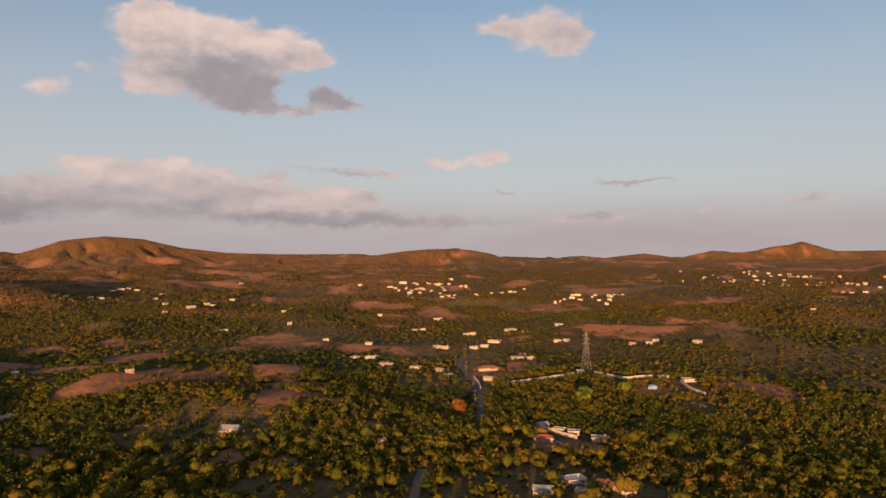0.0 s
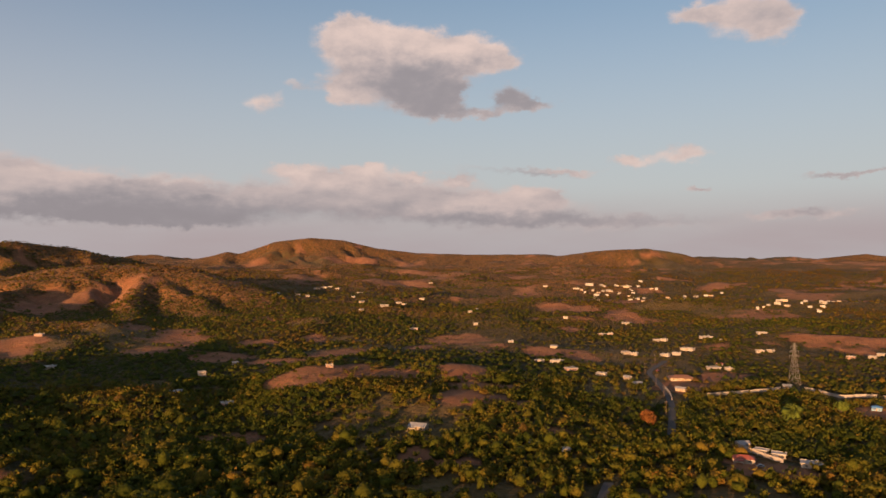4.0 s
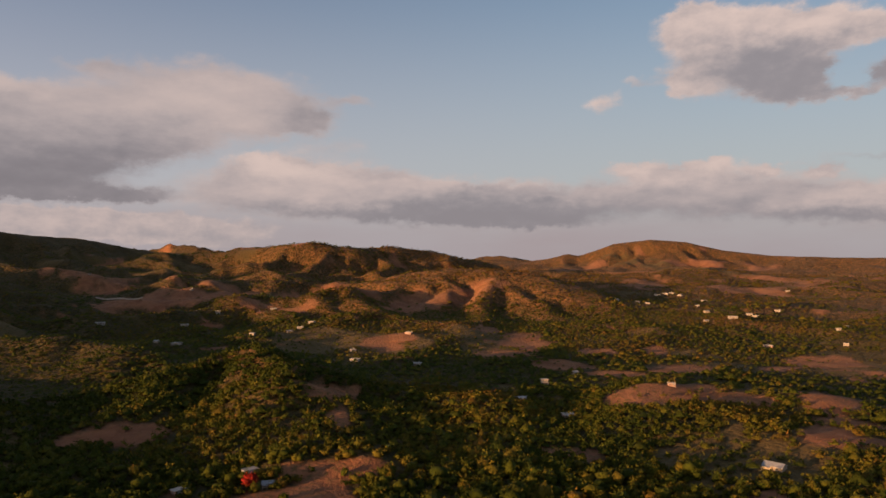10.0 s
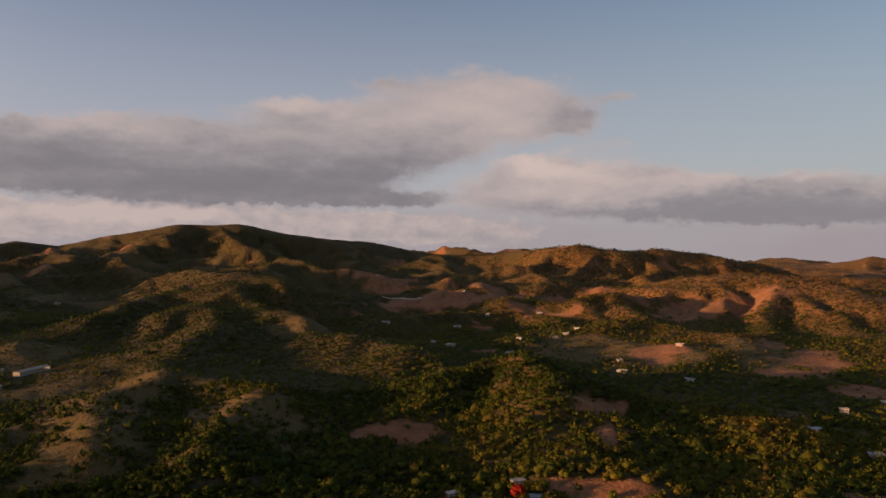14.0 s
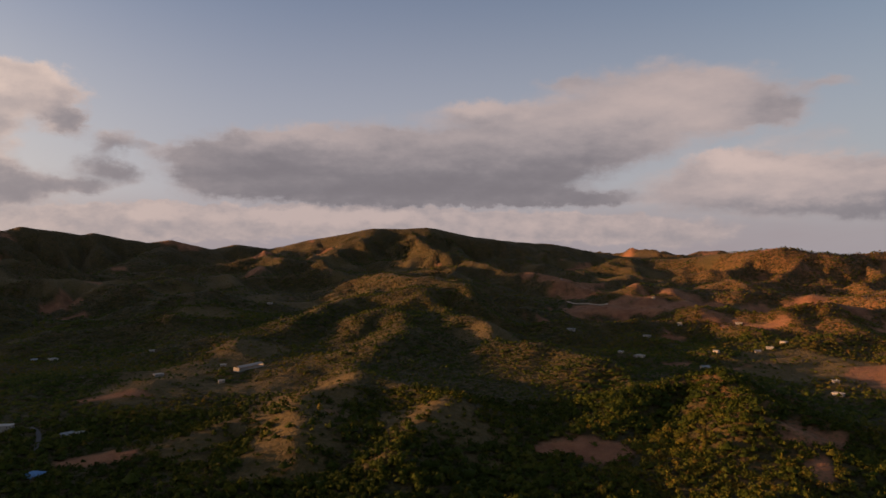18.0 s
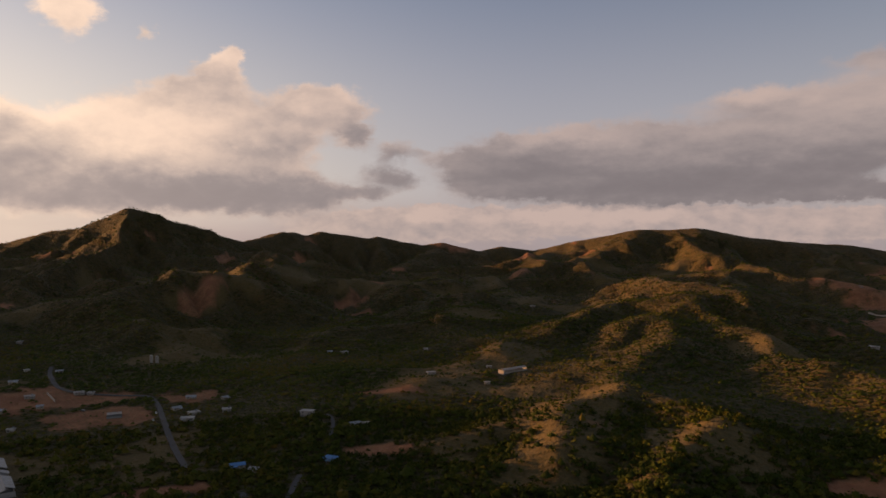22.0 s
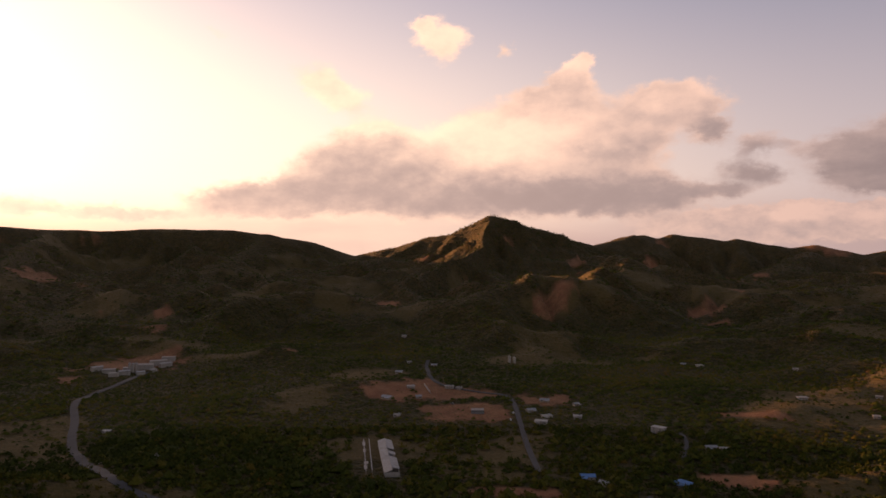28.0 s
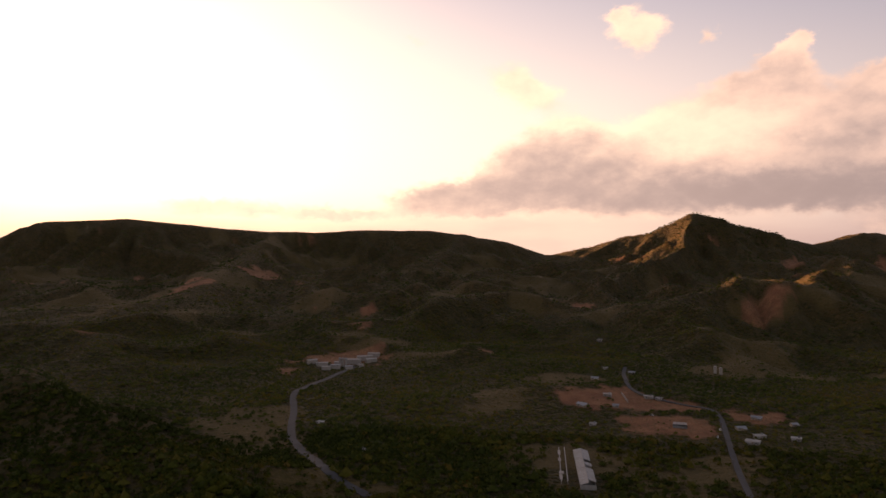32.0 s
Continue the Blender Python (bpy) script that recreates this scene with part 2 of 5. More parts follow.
def build_sky():
    tree = world.node_tree
    tree.nodes.clear()
    k = Nodes(tree)
    direction = k.add("ShaderNodeTexCoord").outputs["Generated"]
    xyz = k.add("ShaderNodeSeparateXYZ")
    k.put(xyz.inputs[0], direction)
    az = k.math("MULTIPLY", k.math("ARCTAN2", k.math("MULTIPLY", xyz.outputs[0], -1.0), xyz.outputs[1]), 180 / math.pi)
    # west of south the angle runs on past 180 degrees
    az = k.math("ADD", az, k.math("MULTIPLY", k.math("LESS_THAN", az, -100.0), 360.0))
    el = k.math("MULTIPLY", k.math("ARCSINE", xyz.outputs[2]), 180 / math.pi)
    p = k.combine(az, el, 0.0)
    sky = k.add("ShaderNodeTexSky", sky_type="NISHITA", sun_disc=False, sun_elevation=radians(SUN_EL),
                sun_rotation=radians(-SUN_AZ), altitude=300.0, air_density=1.0, dust_density=2.2, ozone_density=1.5)
    colour = sky.outputs[0]
    # distance to the sun, in degrees
    away = k.math("MULTIPLY", k.math("ARCCOSINE", k.vec("DOT_PRODUCT", direction, tuple(sun_dir))), 180 / math.pi)
    # haze: the air pales towards the horizon
    near_sun = k.smooth(away, 80.0, 10.0)
    opposite = k.smooth(away, 75.0, 150.0)
    pale = k.mix(near_sun, k.mix(opposite, (4.1, 3.85, 4.15), (3.85, 3.74, 3.85)), (11.0, 9.2, 7.2))
    colour = k.mix(k.smooth(el, 26.0, 1.0, 0.15, 0.84), k.mix(1.0, colour, k.mix(opposite, (1.2, 1.24, 1.55), (0.93, 1.16, 1.36)), "MULTIPLY"), pale)
    shade = k.mix(near_sun, (2.6, 2.32, 2.40), (4.6, 3.8, 3.5))
    light = k.mix(near_sun, (6.3, 4.75, 4.1), (12.5, 9.4, 6.8))
    # thin veil low over the horizon
    veil = k.noise(k.vec("MULTIPLY", p, (0.05, 0.22, 0)), 1.0, 5, 0.5)
    colour = k.mix(k.math("MULTIPLY", k.smooth(el, 5.5, 0.8), k.smooth(veil, 0.3, 0.7, 0.5, 0.9)), colour, k.mix(1.0, shade, (1.12, 1.02, 1.0), "MULTIPLY"))
    # billows: the direction is shaken at two scales before the clouds are laid out
    shake = k.add("ShaderNodeTexNoise")
    k.put(shake.inputs["Vector"], k.vec("MULTIPLY", p, (0.55, 0.85, 0)))
    for key, value in (("Scale", 1.0), ("Detail", 5.0), ("Roughness", 0.62)):
        shake.inputs[key].default_value = value
    warped = k.vec("ADD", p, k.vec("MULTIPLY", k.vec("SUBTRACT", shake.outputs["Color"], (0.5, 0.5, 0.5)), (3.2, 1.9, 0)))
    for blobs, lights, lo, hi, grain, relief, dark, gain in (
            (LOW_CUMULUS, LOW_CUMULUS_LIGHT, 0.22, 0.62, (0.5, 0.85, 0), 1.6, 0.0, 0.55),
            (BANK, BANK_LIGHT, 0.20, 0.90, (0.24, 0.6, 0), 1.0, 0.45, 0.72),
            (CUMULUS, CUMULUS_LIGHT, 0.22, 0.76, (0.34, 0.55, 0), 1.4, 0.3, 0.85),
            (LONG_CLOUD, LONG_CLOUD_LIGHT, 0.22, 0.95, (0.17, 0.42, 0), 1.0, 0.8, 0.6),
            (WEST_CLOUD, WEST_CLOUD_LIGHT, 0.24, 0.70, (0.32, 0.5, 0), 0.9, 0.5, 0.9)):
        puff = k.noise(k.vec("MULTIPLY", p, grain), 1.0, 6, 0.58)
        behind = k.noise(k.vec("MULTIPLY", k.vec("ADD", p, (0.5, 0.8, 0)), grain), 1.0, 6, 0.58)
        density = k.math("ADD", k.math("MINIMUM", soft_blobs(k, warped, blobs), 1.2), k.math("MULTIPLY", k.math("SUBTRACT", puff, 0.5), 0.55))
        glow = k.math("ADD", soft_blobs(k, warped, lights), k.math("MULTIPLY", k.math("SUBTRACT", puff, behind), relief))
        glow = k.math("ADD", glow, k.math("MULTIPLY", k.smooth(density, 1.0, 0.45), 0.3))
        thick = k.mix(k.smooth(glow, 0.3, -0.9, 0.0, dark), shade, k.mix(1.0, shade, (0.56, 0.55, 0.57), "MULTIPLY"))
        alpha = k.math("MULTIPLY", k.smooth(density, lo, hi), 0.96)
        colour = k.mix(alpha, colour, k.mix(k.smooth(glow, -0.6, 1.2, 0.0, gain), thick, light))
    back = k.add("ShaderNodeBackground")
    k.put(back.inputs[0], colour)
    back.inputs[1].default_value = 0.064
    k.put(k.add("ShaderNodeOutputWorld").inputs[0], back.outputs[0])


build_sky()

# ---- the plan ----
# where things stand: houses as x, y, width and style; patches of open ground as x, y, two half axes and heading
HOUSES = {
    "hill_town": [(-696, 1484, 16, "w"), (-693, 1519, 17, "w"), (-684, 1534, 13, "w"), (-661, 1522, 11, "w"), (-619, 1235, 11, "w"), (-594, 1225, 9, "w"), (-641, 1196, 9, "g"), (-592, 1486, 13, "w"), (-524, 1283, 10, "w"), (-479, 1214, 10, "g"), (-397, 1109, 15, "w"), (-405, 1207, 11, "w"), (-394, 1203, 9, "w"), (-394, 1316, 11, "w"), (-431, 1091, 8, "g"), (-292, 937, 13, "p"), (-239, 1059, 7, "w"), (-241, 1108, 7, "w"), (-214, 982, 7, "w"), (-529, 1845, 11, "w")],
    "west_farm": [(-256, 575, 6, "p"), (-131, 434, 13, "g"), (-54, 414, 6, "g"), (-36, 404, 6, "p")],
    "valley_a": [(-193, 1638, 11, "w"), (-122, 1625, 16, "w"), (-94, 1053, 6, "w"), (-7, 1065, 17, "w"), (-37, 953, 11, "p"), (-27, 957, 8, "p"), (87, 905, 17, "w"), (38, 905, 10, "w"), (29, 901, 6, "w"), (149, 905, 12, "w"), (103, 879, 7, "w"), (129, 795, 9, "w"), (139, 793, 6, "w")],
    "valley_b": [(-6, 785, 9, "w"), (3, 781, 8, "w"), (-84, 801, 9, "g"), (-136, 818, 6, "w"), (35, 785, 10, "w"), (47, 796, 10, "w"), (60, 823, 16, "w"), (83, 733, 6, "r"), (75, 710, 13, "w"), (88, 708, 6, "w"), (-89, 712, 9, "w"), (-72, 714, 14, "w"), (-55, 679, 13, "p"), (-26, 661, 10, "w")],
    "road_side": [(42, 656, 24, "s"), (39, 604, 9, "g"), (-3, 649, 7, "g"), (5, 621, 9, "g"), (122, 626, 7, "g"), (187, 597, 8, "w"), (166, 557, 7, "b"), (204, 583, 12, "w"), (275, 761, 10, "w"), (223, 761, 6, "w"), (239, 790, 6, "w"), (204, 758, 6, "p"), (532, 1010, 6, "w")],
    "near_yard": [(63, 445, 8, "g"), (59, 413, 13, "r"), (71, 432, 8, "w"), (79, 426, 8, "w"), (92, 411, 12, "w"), (63, 336, 12, "w"), (64, 319, 8, "g"), (46, 322, 11, "g"), (76, 329, 12, "r"), (84, 323, 9, "w")],
    "spur_foot": [(-629, 544, 7, "w"), (-585, 509, 11, "w"), (-523, 541, 12, "w"), (-834, 641, 10, "w"), (-812, 604, 10, "w"), (-801, 578, 8, "g"), (-650, 657, 10, "p"), (-347, 480, 16, "c"), (-369, 553, 6, "t"), (-287, 463, 10, "p"), (-375, 616, 7, "g")],
    "side_valley": [(-991, 404, 14, "w"), (-949, 504, 12, "w"), (-808, 420, 13, "w"), (-839, 410, 6, "g"), (-730, 460, 11, "g"), (-1024, 600, 8, "t"), (-1001, 689, 12, "w"), (-1782, 961, 8, "w"), (-1308, 707, 7, "w"), (-1671, 653, 9, "p"), (-801, 520, 8, "g")],
    "under_hill": [(-341, 223, 9, "w"), (-342, 182, 6, "p"), (-319, 220, 7, "g")],
    "dark_valley": [(-602, -212, 13, "t"), (-484, -151, 11, "b"), (-577, -161, 10, "g"), (-579, -153, 6, "w"), (-960, -290, 11, "w"), (-965, -313, 8, "g"), (-941, -171, 6, "w"), (-785, -135, 11, "w"), (-834, -75, 6, "w"), (-746, -68, 6, "w"), (-1377, -45, 11, "w")],
    "village": [(-913, -763, 9, "w"), (-669, -562, 10, "g"), (-729, -596, 6, "w"), (-734, -558, 9, "g"), (-611, -494, 10, "w"), (-561, -484, 13, "g"), (-520, -435, 6, "w"), (-583, -460, 6, "g"), (-644, -466, 11, "w"), (-647, -455, 6, "w"), (-656, -352, 11, "g"), (-611, -342, 10, "g"), (-598, -317, 11, "w"), (-578, -312, 13, "w"), (-611, -292, 9, "w"), (-657, -317, 7, "g"), (-460, -209, 12, "n"), (-454, -194, 7, "g")],
    "west_road": [(-316, -583, 6, "w"), (-295, -472, 6, "w")],
}
EARTH = [(-253, 532, 45, 34, 25), (-214, 588, 60, 40, 20), (-155, 618, 30, 42, 14), (-343, 635, 34, 18, 28), (-116, 372, 12, 20, 17), (-89, 367, 15, 10, 13), (166, 553, 25, 26, -16), (72, 399, 22, 16, -10), (42, 620, 24, 40, -3), (78, 669, 32, 30, -6), (-90, 784, 25, 24, 6), (202, 1168, 57, 60, -9), (225, 861, 71, 66, -14), (365, 881, 45, 78, -22), (-429, 738, 17, 20, 30), (-416, 759, 13, 18, 28), (-380, 804, 14, 30, 25), (-303, 707, 37, 34, 23)]
EARTH += [(-71, 1063, 51, 17, 3), (452, 1208, 62, 28, -20), (-644, 812, 37, 60, 38), (-541, 769, 45, 99, 35), (-413, 649, 27, 28, 32), (-502, 649, 26, 22, 37), (-932, 979, 21, 47, 43), (-309, 260, 33, 16, 50), (-412, 349, 28, 18, 50), (-649, 630, 25, 44, 46), (-852, 1724, 61, 120, 26), (-453, 212, 19, 18, 65), (-416, 334, 23, 24, 51), (-1296, 624, 115, 90, 64), (-1311, 682, 35, 22, 62), (-472, 193, 20, 20, 68), (-1031, 680, 29, 28, 56), (-1675, 669, 57, 127, 68)]
EARTH += [(-647, 614, 28, 46, 46), (-926, 934, 36, 81, 44), (-370, 311, 11, 25, 50), (-506, -120, 28, 12, 104), (-690, -157, 33, 12, 103), (-1283, 609, 101, 62, 64), (-1758, 694, 105, 85, 68), (-612, -504, 44, 48, 130), (-580, -389, 50, 36, 124), (-627, -448, 43, 28, 126), (-660, -352, 29, 30, 119), (-514, -131, 20, 12, 105), (-412, -230, 44, 18, 120), (-512, -901, 58, 58, 151)]
GRASS = [(66, 1260, 111, 39, -3), (180, 493, 12, 27, -20), (210, 987, 32, 44, -12), (-390, 513, 18, 20, 37), (-334, 509, 19, 20, 33), (-175, 491, 10, 20, 19), (-176, 852, 41, 72, 11), (-530, -52, 23, 12, 96), (-490, 8, 15, 34, 89), (-712, -45, 42, 32, 94), (-735, -92, 23, 22, 97), (-1187, 85, 23, 24, 86), (-521, 104, 12, 27, 79), (-496, -285, 36, 50, 121), (-431, -383, 64, 40, 133), (-529, 9, 24, 54, 89), (-732, -78, 37, 32, 96), (-1419, -774, 77, 145, 119)]
GRASS += [(-1009, -556, 55, 106, 119), (-474, -275, 25, 30, 121), (-233, -411, 45, 20, 152), (-259, -639, 49, 109, 159), (-506, -572, 48, 52, 139), (-432, -267, 55, 19, 123)]
ROADS = {
    "valley_road": (4.6, [(-13, 309), (-13, 317), (-12, 341), (-10, 357)]),
    "upper_valley_road": (4.8, [(24, 457), (28, 517), (29, 561), (26, 609), (20, 657), (15, 677), (19, 701), (34, 757)]),
    "village_road": (4.6, [(-455, -244), (-487, -269), (-526, -298), (-578, -335), (-630, -372), (-657, -397), (-653, -426), (-648, -453), (-647, -475), (-665, -510), (-728, -567), (-751, -582)]),
    "west_road": (7.0, [(-252, -390), (-250, -401), (-248, -411), (-244, -418), (-241, -429), (-258, -487), (-270, -535), (-275, -555), (-294, -598), (-324, -655), (-344, -703), (-361, -731), (-404, -772), (-449, -799), (-505, -845)]),
    "lane": (3.5, [(-410, -152), (-438, -159), (-454, -161)]),
    "lane_b": (4.0, [(-414, -184), (-404, -176)]),
    "farm_lane": (3.0, [(-608, -196), (-587, -183), (-564, -176), (-537, -169)]),
}
WALLS = [
    [(57, 587), (71, 593), (93, 606), (106, 612), (118, 622)],
    [(134, 623), (142, 617), (153, 594), (167, 603), (181, 603)],
    [(196, 581), (194, 552), (199, 533)],
    [(27, 609), (30, 585), (30, 561)],
    [(60, 441), (69, 428), (75, 419), (81, 414)],
    [(-633, -493), (-609, -465)],
    [(-1471, 588), (-1363, 637)],
]
PYLON = (131, 644)
TANKS = (-824, -500)
BARN_A = (-787, -57)
BARN_B = (-817, -33)
SHED_NEAR = (-385, -321)
SHED_FAR = (-444, -382)
RACK_NEAR = (-379, -339)
RACK_FAR = (-439, -399)
METAL_A = (-573, -386)
METAL_B = (-580, -376)
PLANT_A = (-458, -852)
PLANT_B = (-529, -901)
TOWN_A = (-51, 1639)
TOWN_B = (886, 1792)
TOWN_C = (247, 1278)
RED_TREE = (-322, 211)
ORANGE_TREE = (11, 477)
LIME_TREE = (138, 536)
LIME_TREE2 = (103, 515)


# ---- noise and the lie of the land ----
def lattice(ix, iy, seed):
    h = (ix.astype(np.int64) * 374761393 + iy.astype(np.int64) * 668265263 + seed * 974634777) & 0x7FFFFFFF
    h = ((h ^ (h >> 13)) * 1274126177) & 0x7FFFFFFF
    return ((h ^ (h >> 16)) & 0xFFFF) / 65535.0


def vnoise(x, y, seed):
    ix, iy = np.floor(x), np.floor(y)
    u, v = x - ix, y - iy
    u, v = u * u * u * (u * (u * 6 - 15) + 10), v * v * v * (v * (v * 6 - 15) + 10)
    a, b = lattice(ix, iy, seed), lattice(ix + 1, iy, seed)
    c, d = lattice(ix, iy + 1, seed), lattice(ix + 1, iy + 1, seed)
    return (a * (1 - u) + b * u) * (1 - v) + (c * (1 - u) + d * u) * v


def fbm(x, y, size, octaves, seed, ridged=False):
    total, amp, norm = np.zeros_like(x), 1.0, 0.0
    for i in range(octaves):
        n = vnoise(x / size + 17.3 * i, y / size - 9.1 * i, seed + i)
        total += amp * (1 - abs(2 * n - 1) if ridged else n)
        norm, amp, size = norm + amp, amp * 0.5, size * 0.5
    return total / norm


# ridges: reach of the flanks, then the crest as x, y, z
RIDGES = [
    (1000, (-2304, 2901, 65), (-2085, 3002, 69), (-1912, 3056, 113), (-1863, 3086, 104), (-1715, 3171, 164), (-1560, 3251, 184), (-1414, 3317, 172), (-1251, 3382, 130), (-1053, 3448, 105), (-744, 3426, 98), (-404, 3382, 100)),  # peak range
    (800, (-489, 3369, 97), (-323, 3239, 93), (-131, 3152, 118), (55, 3104, 127), (169, 3150, 111), (283, 3293, 59)),  # town ridge
    (650, (274, 4492, 55), (630, 4456, 38), (906, 4408, 60), (1237, 4327, 102), (1426, 4268, 75), (1607, 4203, 119), (1790, 4237, 106), (2138, 4186, 173), (2293, 4103, 116), (2504, 3977, 119)),  # far range
    (160, (157, 866, 17), (234, 869, 22), (328, 859, 24), (367, 767, 21)),  # roll a
    (220, (352, 1199, 19), (481, 1208, 30), (568, 1113, 33), (573, 997, 27)),  # roll b
    (180, (-121, 1043, 14), (-4, 1150, 18), (111, 1195, 20)),  # roll c
    (150, (-266, 912, 4), (-192, 981, 4), (-109, 944, 1)),  # roll d
    (120, (45, 849, 5), (137, 869, 9)),  # roll e
    (330, (797, 3202, 58), (812, 3219, 58)),  # cone
    (500, (733, 2495, 23), (851, 2137, 17), (931, 1882, 5), (1065, 1693, 9)),  # low right
    (620, (-2197, 1092, 111), (-2085, 1195, 120), (-1915, 1281, 137), (-1750, 1340, 157), (-1696, 1407, 141), (-1690, 1491, 132), (-1668, 1590, 144), (-1633, 1765, 124), (-1626, 1905, 98), (-1619, 2041, 80)),  # hill d
    (420, (-3224, 1828, 99), (-3148, 1956, 152), (-3100, 2031, 144), (-3042, 2117, 99)),  # dome f
    (1000, (-3006, -103, 153), (-2908, 60, 189), (-2804, 169, 210), (-2743, 298, 236), (-2729, 408, 234), (-2714, 499, 240), (-2737, 635, 212), (-2746, 799, 188), (-2778, 1023, 175), (-2859, 1227, 143), (-2882, 1415, 119), (-2874, 1645, 101)),  # mount g
    (950, (-2737, -1240, 198), (-2765, -1176, 226), (-2799, -1092, 234), (-2819, -1040, 220), (-2839, -987, 235), (-2869, -894, 222), (-2898, -798, 207), (-2909, -759, 217), (-2938, -637, 191), (-2951, -574, 177), (-2967, -488, 191), (-2980, -400, 169), (-2989, -333, 152), (-2998, -242, 171), (-3006, -103, 153)),  # ridge i
    (900, (-1970, -1929, 147), (-2006, -1743, 179), (-2049, -1614, 216), (-2060, -1518, 225), (-2055, -1439, 254), (-2057, -1349, 291), (-2096, -1288, 273), (-2164, -1272, 249), (-2291, -1252, 228), (-2500, -1173, 188), (-2626, -1136, 209), (-2698, -1096, 229)),  # peak j
    (900, (-389, -2769, 266), (-632, -2725, 285), (-811, -2679, 264), (-970, -2627, 246), (-1136, -2561, 235), (-1411, -2422, 245), (-1551, -2336, 248), (-1656, -2264, 245), (-1759, -2186, 230), (-1893, -2072, 198), (-2006, -1964, 146)),  # west range
    (560, (-1231, 1105, 52), (-1134, 1135, 77), (-1027, 1167, 87), (-920, 1191, 85), (-850, 1217, 79), (-769, 1200, 60), (-648, 1190, 34), (-534, 1191, 18), (-413, 1025, 12)),  # hill m1
    (189, (-1186, 1081, 54), (-992, 847, 47), (-789, 744, 25), (-583, 624, 10)),  # spur m1b
    (181, (-920, 1191, 81), (-751, 942, 27), (-586, 690, 11)),  # spur m1c
    (350, (-1705, 119, 62), (-1550, 165, 92), (-1444, 207, 90), (-1338, 241, 94), (-1138, 220, 65), (-974, 174, 45), (-820, 120, 28), (-703, 93, 20)),  # knoll h
    (124, (-703, 93, 20), (-600, 104, 21), (-557, 120, 22), (-517, 116, 19)),  # knoll tail
    (173, (-1188, 230, 71), (-977, 255, 52), (-827, 237, 32), (-759, 283, 32), (-705, 312, 29)),  # spur h2
    (215, (-1290, 228, 86), (-1562, 391, 73), (-1436, 469, 52), (-1406, 495, 44)),  # spur h3
    (215, (-1550, 165, 87), (-1208, 48, 33), (-1007, -37, 21), (-903, -88, 17), (-799, -113, 8)),  # spur h4
    (124, (-704, 87, 24), (-608, 19, 27), (-528, 5, 31), (-468, 1, 26)),  # pasture a
    (98, (-618, 19, 24), (-567, -35, 22), (-523, -67, 21)),  # pasture b
    (150, (-430, 300, 31), (-485, 325, 42), (-530, 352, 43), (-557, 347, 37), (-551, 297, 27), (-495, 229, 18)),  # hill m3
    (165, (-915, 417, 7), (-850, 311, 14), (-819, 245, 29), (-783, 186, 21)),  # hill m3b
    (98, (-897, 328, 17), (-821, 330, 16), (-698, 313, 13), (-632, 314, 11)),  # hill m3d
    (95, (-551, 121, 33), (-516, 95, 32), (-430, 56, 28)),  # ridge m3c
    (75, (-342, 263, 10), (-313, 282, 10)),  # bare mound
    (130, (-423, 389, 13), (-355, 420, 9)),  # green mound
    (150, (-195, 519, 11), (-136, 517, 9), (-109, 513, 10)),  # field knoll
    (130, (-279, 558, 10), (-254, 587, 9)),  # bare rise
    (110, (-174, 620, 9), (-145, 628, 10)),  # bare rise b
    (330, (-1842, -798, 142), (-1566, -678, 132), (-1304, -637, 104), (-1305, -726, 112), (-1193, -746, 86), (-1050, -732, 52)),  # spur k
    (248, (-1501, -704, 79), (-1246, -654, 41), (-1098, -706, 35), (-955, -734, 22)),  # spur k2
    (197, (-1394, -575, 14), (-1034, -520, 29), (-871, -504, 19), (-796, -492, 11)),  # spur k3
    (413, (-2769, -480, 163), (-2026, -587, 25), (-1707, -598, 7)),  # spur i2
    (181, (-1339, 256, 92), (-1354, 157, 83), (-1161, 54, 50), (-961, -40, 17), (-783, -110, 4)),  # barn ridge
    (600, (-1136, -2561, 235), (-663, -1780, 115), (-442, -1432, 64)),  # west spur
    (600, (-1759, -2186, 230), (-1277, -1797, 103), (-832, -1486, 40)),  # west spur2
    (260, (123, -886, 105), (-36, -697, 74), (-114, -548, 45), (-160, -444, 37)),  # west slope
]


def with_spurs(ridges):
    """Adds the spurs that run down from each long ridge towards the valley."""
    rng = random.Random(21)
    out = list(ridges)
    for reach, *crest in ridges:
        if reach < 600 or reach == 650:
            continue
        gap, left = max(150.0, 0.24 * reach), 60.0
        for (x0, y0, z0), (x1, y1, z1) in zip(crest, crest[1:]):
            l = math.hypot(x1 - x0, y1 - y0)
            while left < l:
                t = left / l
                px, py, pz = x0 + t * (x1 - x0), y0 + t * (y1 - y0), z0 + t * (z1 - z0)
                a = math.atan2(-py, -px) + rng.uniform(-0.6, 0.6)
                west = math.degrees(math.atan2(-px, py)) % 360 > 48 and reach >= 600
                run = reach * (rng.uniform(1.05, 1.7) if west else rng.uniform(0.5, 0.9))
                pts = []
                for u, f in ((0.02, 0.97), (0.2, 0.72), (0.42, 0.50), (0.68, 0.34), (1.0, 0.13)):
                    b = a + rng.uniform(-0.25, 0.25)
                    pts.append((px + math.cos(b) * run * u, py + math.sin(b) * run * u, pz * f))
                out.append((reach * rng.uniform(0.15, 0.22), *pts))
                left += gap * rng.uniform(0.7, 1.3)
            left -= l
    return out


RIDGES = with_spurs(RIDGES)


